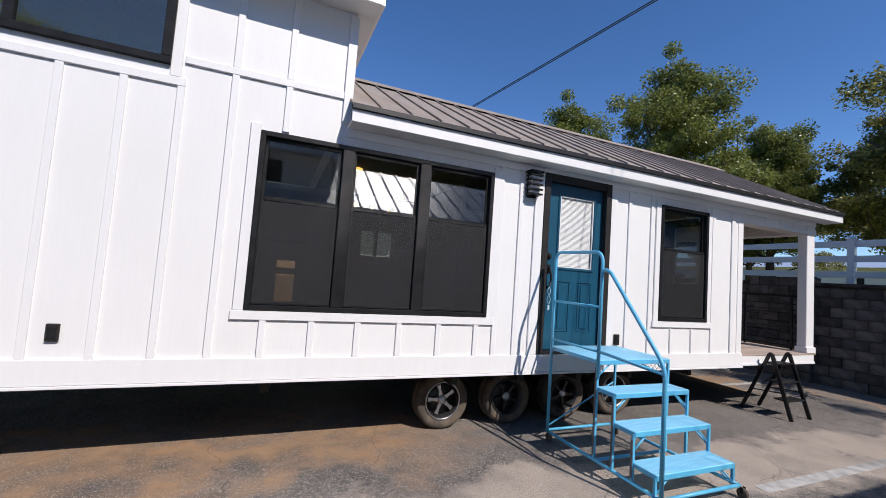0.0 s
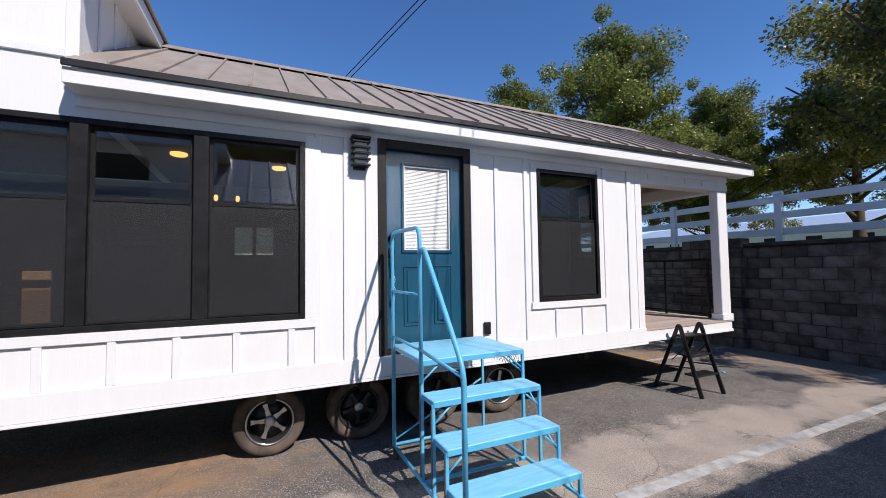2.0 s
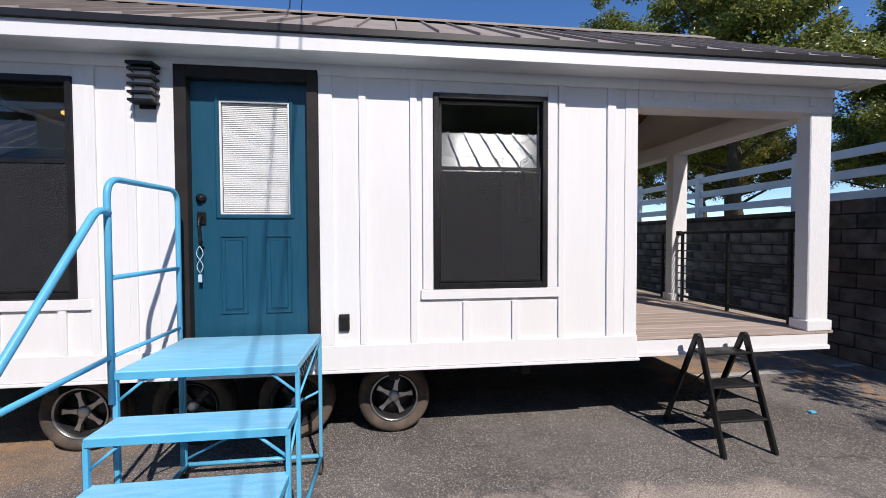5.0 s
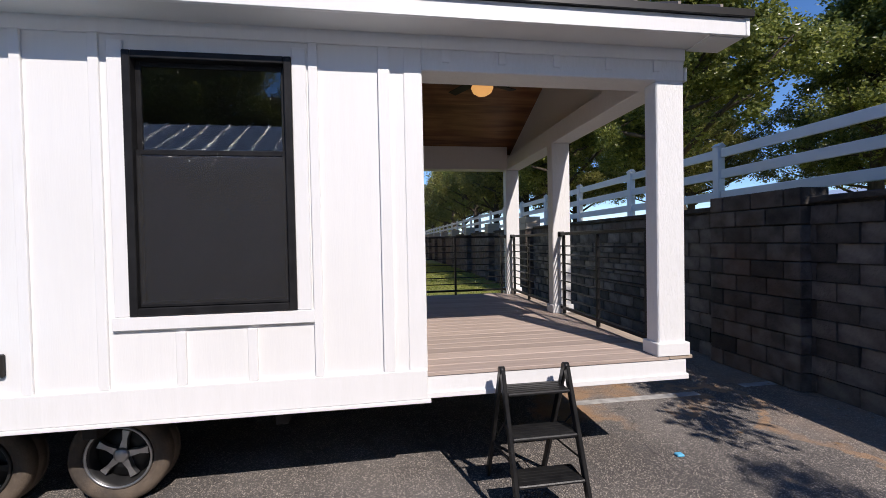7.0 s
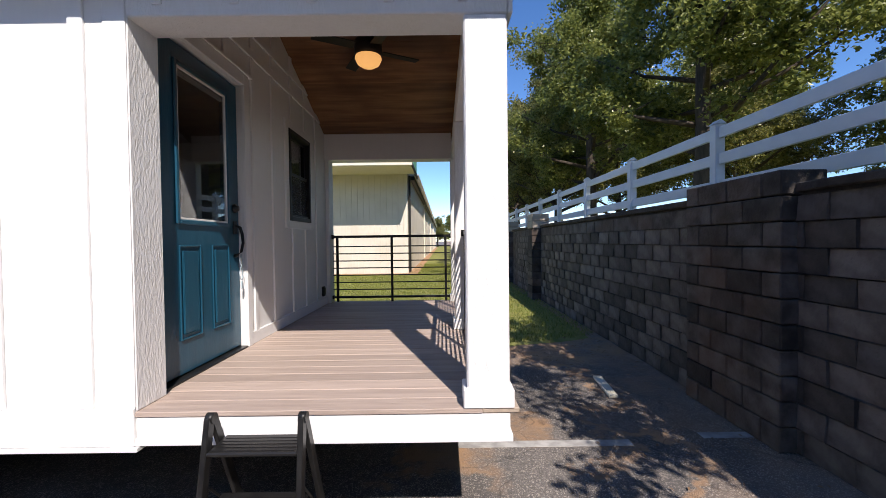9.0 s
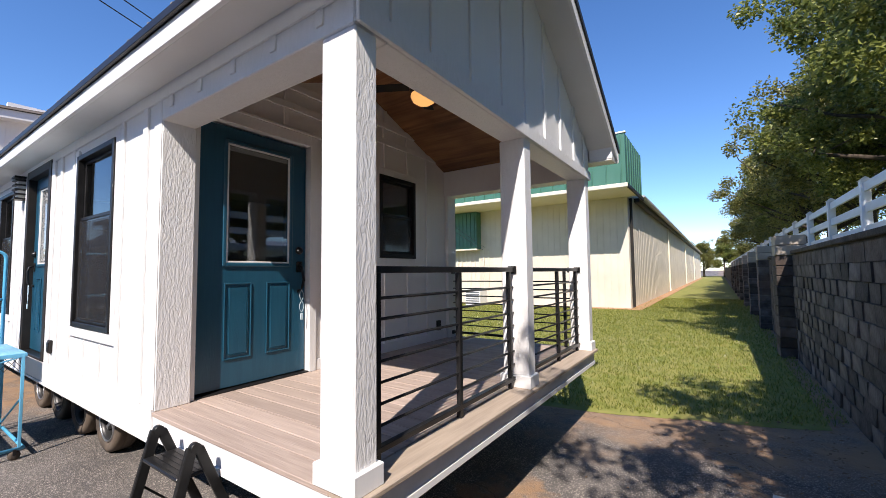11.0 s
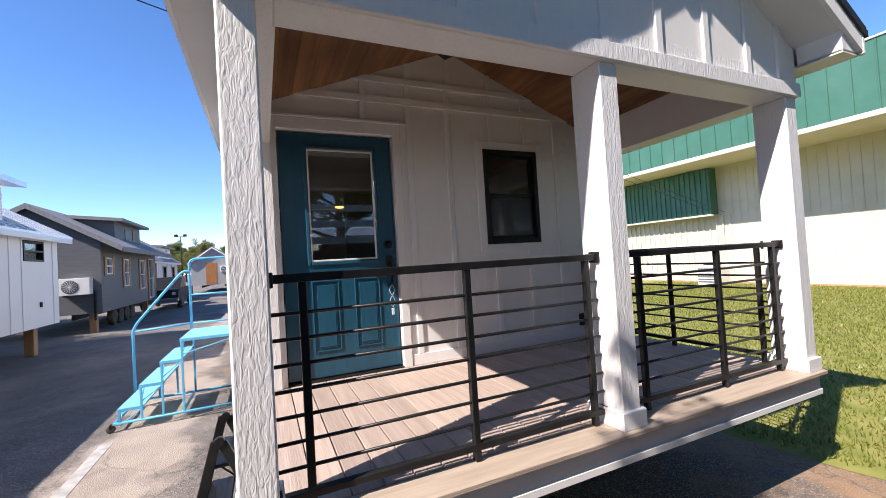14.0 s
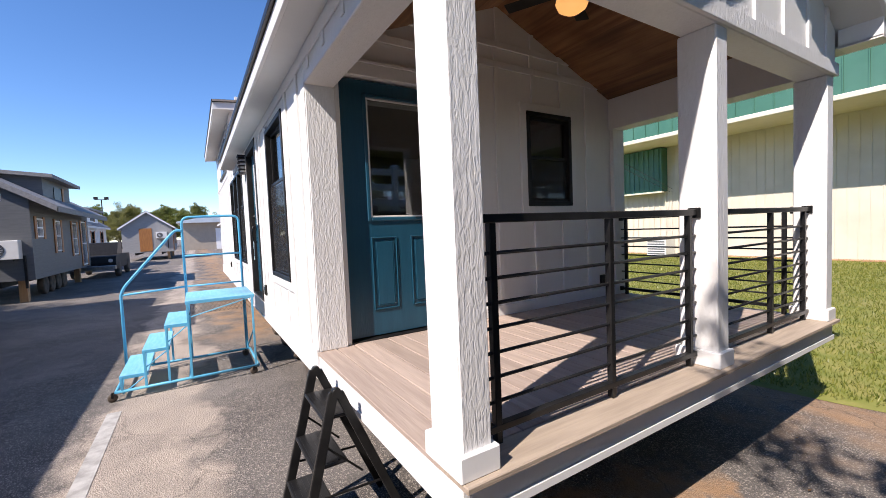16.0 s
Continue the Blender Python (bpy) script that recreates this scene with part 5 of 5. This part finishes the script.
# ---- trees ----
def tree_meshes(seed, height, spread, leaves, leaf, trunk_h):
    """Trunk with limbs, and a crown of small folded leaf sprays clustered round branch tips."""
    rnd = random.Random(seed)
    wood = bmesh.new()
    tips = []
    tube(wood, [(0, 0, 0), (0.05, 0.03, trunk_h * 0.5), (0.0, 0.08, trunk_h), (0.1, 0.0, height * 0.55), (0.0, 0.05, height * 0.85)], [0.24, 0.19, 0.16, 0.10, 0.03], 10)
    for i in range(30):
        f = i / 29
        z0 = trunk_h + (height * 0.86 - trunk_h) * f * 0.95
        a = 2.4 * i + rnd.uniform(-0.4, 0.4)
        reach = spread * (0.55 + 0.45 * math.sin(math.pi * min(1, 0.22 + 0.78 * f))) * (1 - 0.55 * f) * rnd.uniform(0.7, 1.12)
        rise = rnd.uniform(0.25, 0.75) * reach
        p = [Vector((0, 0, z0)), Vector((math.cos(a) * reach * 0.5, math.sin(a) * reach * 0.5, z0 + rise * 0.4)), Vector((math.cos(a + 0.15) * reach, math.sin(a + 0.15) * reach, z0 + rise))]
        tube(wood, p, [0.075 * (1 - 0.5 * f), 0.045 * (1 - 0.5 * f), 0.014], 6)
        for j in range(9):
            s = rnd.uniform(0.35, 1.05)
            q = p[0].lerp(p[2], s) + Vector((rnd.gauss(0, 0.32), rnd.gauss(0, 0.32), rnd.gauss(0.1, 0.28))) * spread * 0.32
            tips.append((q, rnd.uniform(0.25, 0.55)))
            if j < 3:
                tube(wood, [p[0].lerp(p[2], min(s, 1)), q], [0.018, 0.006], 4)
    verts, faces = [], []
    for i in range(leaves):
        c, r = tips[rnd.randrange(len(tips))]
        d = Vector((rnd.gauss(0, 1), rnd.gauss(0, 1), rnd.gauss(0, 0.75)))
        c = c + d.normalized() * r * rnd.random() ** 0.5
        u = Vector((rnd.gauss(0, 1), rnd.gauss(0, 1), rnd.gauss(0, 0.6) - 0.3)).normalized()
        v = u.cross(Vector((rnd.gauss(0, 1), rnd.gauss(0, 1), rnd.gauss(0, 1)))).normalized()
        w = u.cross(v)
        s = leaf * rnd.uniform(0.65, 1.3)
        k = len(verts)
        verts += [c, c + u * s * 0.5 + v * s * 0.33 + w * s * 0.12, c + u * s, c + u * s * 0.5 - v * s * 0.33 + w * s * 0.12]
        faces += [(k, k + 1, k + 2), (k, k + 2, k + 3)]
    me = bpy.data.meshes.new("crown")
    me.from_pydata([tuple(v) for v in verts], [], faces)
    me.update()
    wm = bpy.data.meshes.new("trunk")
    wood.to_mesh(wm)
    wood.free()
    wm.materials.append(BARK)
    return wm, me


def tree(meshes, leafm, label, x, y, z, turn, scale):
    t = thing("tree", label, "tree", at=(x, y, z))
    t.rotation_euler, t.scale = (0, 0, radians(turn)), (scale, scale, scale)
    for n, me in zip(("trunk", "crown"), meshes):
        o = new(n, me)
        o.parent = t
    return t


TA = tree_meshes(3, 8.4, 3.1, 74000, 0.10, 1.5)
TA[1].materials.append(LEAF)
TB = tree_meshes(8, 7.2, 3.5, 74000, 0.10, 0.9)
TB[1].materials.append(LEAF_DRY)
G = "broad-leaved tree with dense green crown behind the fence"
GD = "broad-leaved tree with olive and brown-tinged crown"
tree(TA, LEAF, G, 13.9, 10.9, 2.0, 115, 1.06)
# the row along the fence, then the trees standing further back
ROW = ((14.2, 2.3, 200, 1.05), (14.7, -2.3, 45, 1.0), (13.6, 16.9, 130, 1.12), (13.9, 22.6, 310, 1.2), (14.2, 29, 80, 1.3), (14.4, 36.5, 10, 1.35), (14.8, 44, 160, 1.35), (15.0, 52, 250, 1.35), (15.4, 61, 40, 1.4), (15.0, 71, 100, 1.4), (15.8, -13, 15, 1.0))
BACK = ((21.0, 11.4, 70, 0.98), (23.0, 7.6, 250, 1.15), (18.2, 15.6, 150, 0.85), (20.5, 20.0, 20, 1.1), (18.5, 26, 220, 1.1), (28.0, 16.5, 300, 1.1))
for i, (x, y, t, s) in enumerate(ROW + BACK):
    tree(TB if i % 3 != 2 else TA, None, GD if i % 3 != 2 else G, x, y, 2.0, t, s)
# distant trees closing the view down the lawn and beyond the lot
for i in range(9):
    tree(TB if i % 2 else TA, None, "distant tree at the end of the lawn", -6 + 4.2 * i, 122 + 3 * (i % 3), 0, 47 * i, 1.25)
for i in range(32):
    a = -0.52 + 0.03 * i
    tree(TA if i % 3 else TB, None, "distant tree on the horizon", -100 - 6 * (i % 4), 100 * a + 6 * (i % 2) + 8, 0, 61 * i, 1.05 + 0.3 * (i * 7 % 5) / 4)
# behind the neighbouring row
for i in range(9):
    tree(TB if i % 2 else TA, None, "tree behind the white home", -10 + 3.9 * i, -13.5 - 1.5 * (i % 2), 0, 77 * i, 1.35 + 0.12 * (i % 3))

# ---- grass ----
rng = np.random.default_rng(5)
N = 150000
gy = 7.7 + 24 * rng.random(N) ** 1.6
gx = -4 + 14.7 * rng.random(N)
keep = np.array([gy[i] > lawn_edge(gx[i]) + 0.05 + 0.1 * rng.random() for i in range(N)]) & ~((gy > 22.7) & (gx < 6.3))
gx, gy = gx[keep], gy[keep]
n = len(gx)
hgt = 0.028 + 0.04 * rng.random(n)
ang = 2 * np.pi * rng.random(n)
wid = 0.004 + 0.004 * rng.random(n) + 0.0006 * (gy - 8)
base = np.stack([gx, gy, np.full(n, 0.018)], 1)
side = np.stack([np.cos(ang) * wid, np.sin(ang) * wid, np.zeros(n)], 1)
lean_v = np.stack([rng.normal(0, 0.022, n), rng.normal(0, 0.022, n), hgt], 1)
co = np.stack([base - side, base + side, base + lean_v], 1).reshape(-1, 3)
me = bpy.data.meshes.new("grass")
me.vertices.add(3 * n)
me.vertices.foreach_set("co", co.ravel())
me.loops.add(3 * n)
me.loops.foreach_set("vertex_index", np.arange(3 * n, dtype=np.int32))
me.polygons.add(n)
me.polygons.foreach_set("loop_start", np.arange(0, 3 * n, 3, dtype=np.int32))
me.update(calc_edges=True)
me.materials.append(BLADE)
tagged(new("grass", me), "short green and straw-coloured lawn grass", "grass", kind="stuff")

# fallen leaves by the wall and lawn edge
fl = bmesh.new()
rr = random.Random(9)
for i in range(600):
    x, y = 10.65 - abs(rr.gauss(0, 0.9)), rr.uniform(3.0, 16) if i % 3 else rr.gauss(8.0, 0.5)
    s, a = rr.uniform(0.012, 0.03), rr.uniform(0, 6.28)
    z = 0.012 if y < 8 else 0.035
    c, d = math.cos(a) * s, math.sin(a) * s
    fl.faces.new([fl.verts.new(p) for p in ((x, y, z), (x + c - d * 0.4, y + d + c * 0.4, z + 0.008), (x + 2 * c, y + 2 * d, z + 0.004), (x + c + d * 0.4, y + d - c * 0.4, z + 0.002))])
tagged(part("fallen_leaves", fl, mat("dry_leaf", (0.16, 0.09, 0.045), (0.26, 0.16, 0.08), 0.8, scale=20)), "dry brown leaves scattered by the wall", "leaves", kind="stuff")

# ---- block retaining wall ----
wall = tagged(part("retaining_wall", boxes((10.80, -40, 0, 11.05, 120, 2.06)), MORTAR), "weathered grey split-face block retaining wall", "retaining wall", kind="structure")
put("wall_cap", 10.74, -40, 2.06, 11.1, 120, 2.13, BLOCK, wall, 0.01)
variants = []
for k in range(5):
    rk = random.Random(k)
    bm = boxes((0, 0.003, 0.003, 0.06, 0.402, 0.200), bevel=0.0035)
    for v in bm.verts:
        if v.co.x < 0.03:
            v.co.x += rk.uniform(-0.014, 0.012)
            v.co.y += rk.uniform(-0.003, 0.003)
    me = bpy.data.meshes.new("block")
    bm.to_mesh(me)
    bm.free()
    me.materials.append(BLOCK)
    variants.append(me)
rb = random.Random(4)
rest = bmesh.new()
count = 0
for row in range(10):
    y = -8.0 + 0.2025 * (row % 2)
    while y < 60:
        jut = rb.uniform(-0.006, 0.007)
        if 3.2 < y < 16.5 and count < 300 and (row + 1) * 0.203 < 2.07:
            b = new("block", variants[rb.randrange(5)])
            b.parent = wall
            b.location = (10.76 + jut, y, 0.203 * row + 0.0)
            count += 1
        else:
            box(rest, 10.76 + jut, y + 0.003, 0.203 * row + 0.003, 10.82, y + 0.402, 0.203 * row + 0.200)
        y += 0.405
rest_ob = part("block_courses", rest, BLOCK, wall)
tagged(rest_ob, kind="stuff")
for y, w, x in ((5.0, 1.23, 10.62), (13.2, 0.6, 10.5), (17.7, 0.6, 10.5), (22.2, 0.6, 10.5), (26.7, 0.6, 10.5), (31.2, 0.6, 10.5), (35.7, 0.6, 10.5), (40.2, 0.6, 10.5), (44.7, 0.6, 10.5), (49.2, 0.6, 10.5)):
    n = 11 if w > 1 else 12
    for k in range(n):
        cuts = (0, 0.41, 0.82, 1.23) if w > 1 and k % 2 else (0, 0.2, 0.61, 1.02, 1.23) if w > 1 else (0, 0.6)
        for a, b in zip(cuts, cuts[1:]):
            # narrow piers: top two blocks tan, direct sun put into the block colour
            put("pier_block", x + 0.004 * (k % 3), y + a + 0.005, 0.2035 * k + 0.005, 10.99, y + b - 0.005, 0.2035 * k + 0.198, TAN if w < 1 and k > n - 3 else BLOCK, wall, 0.009)
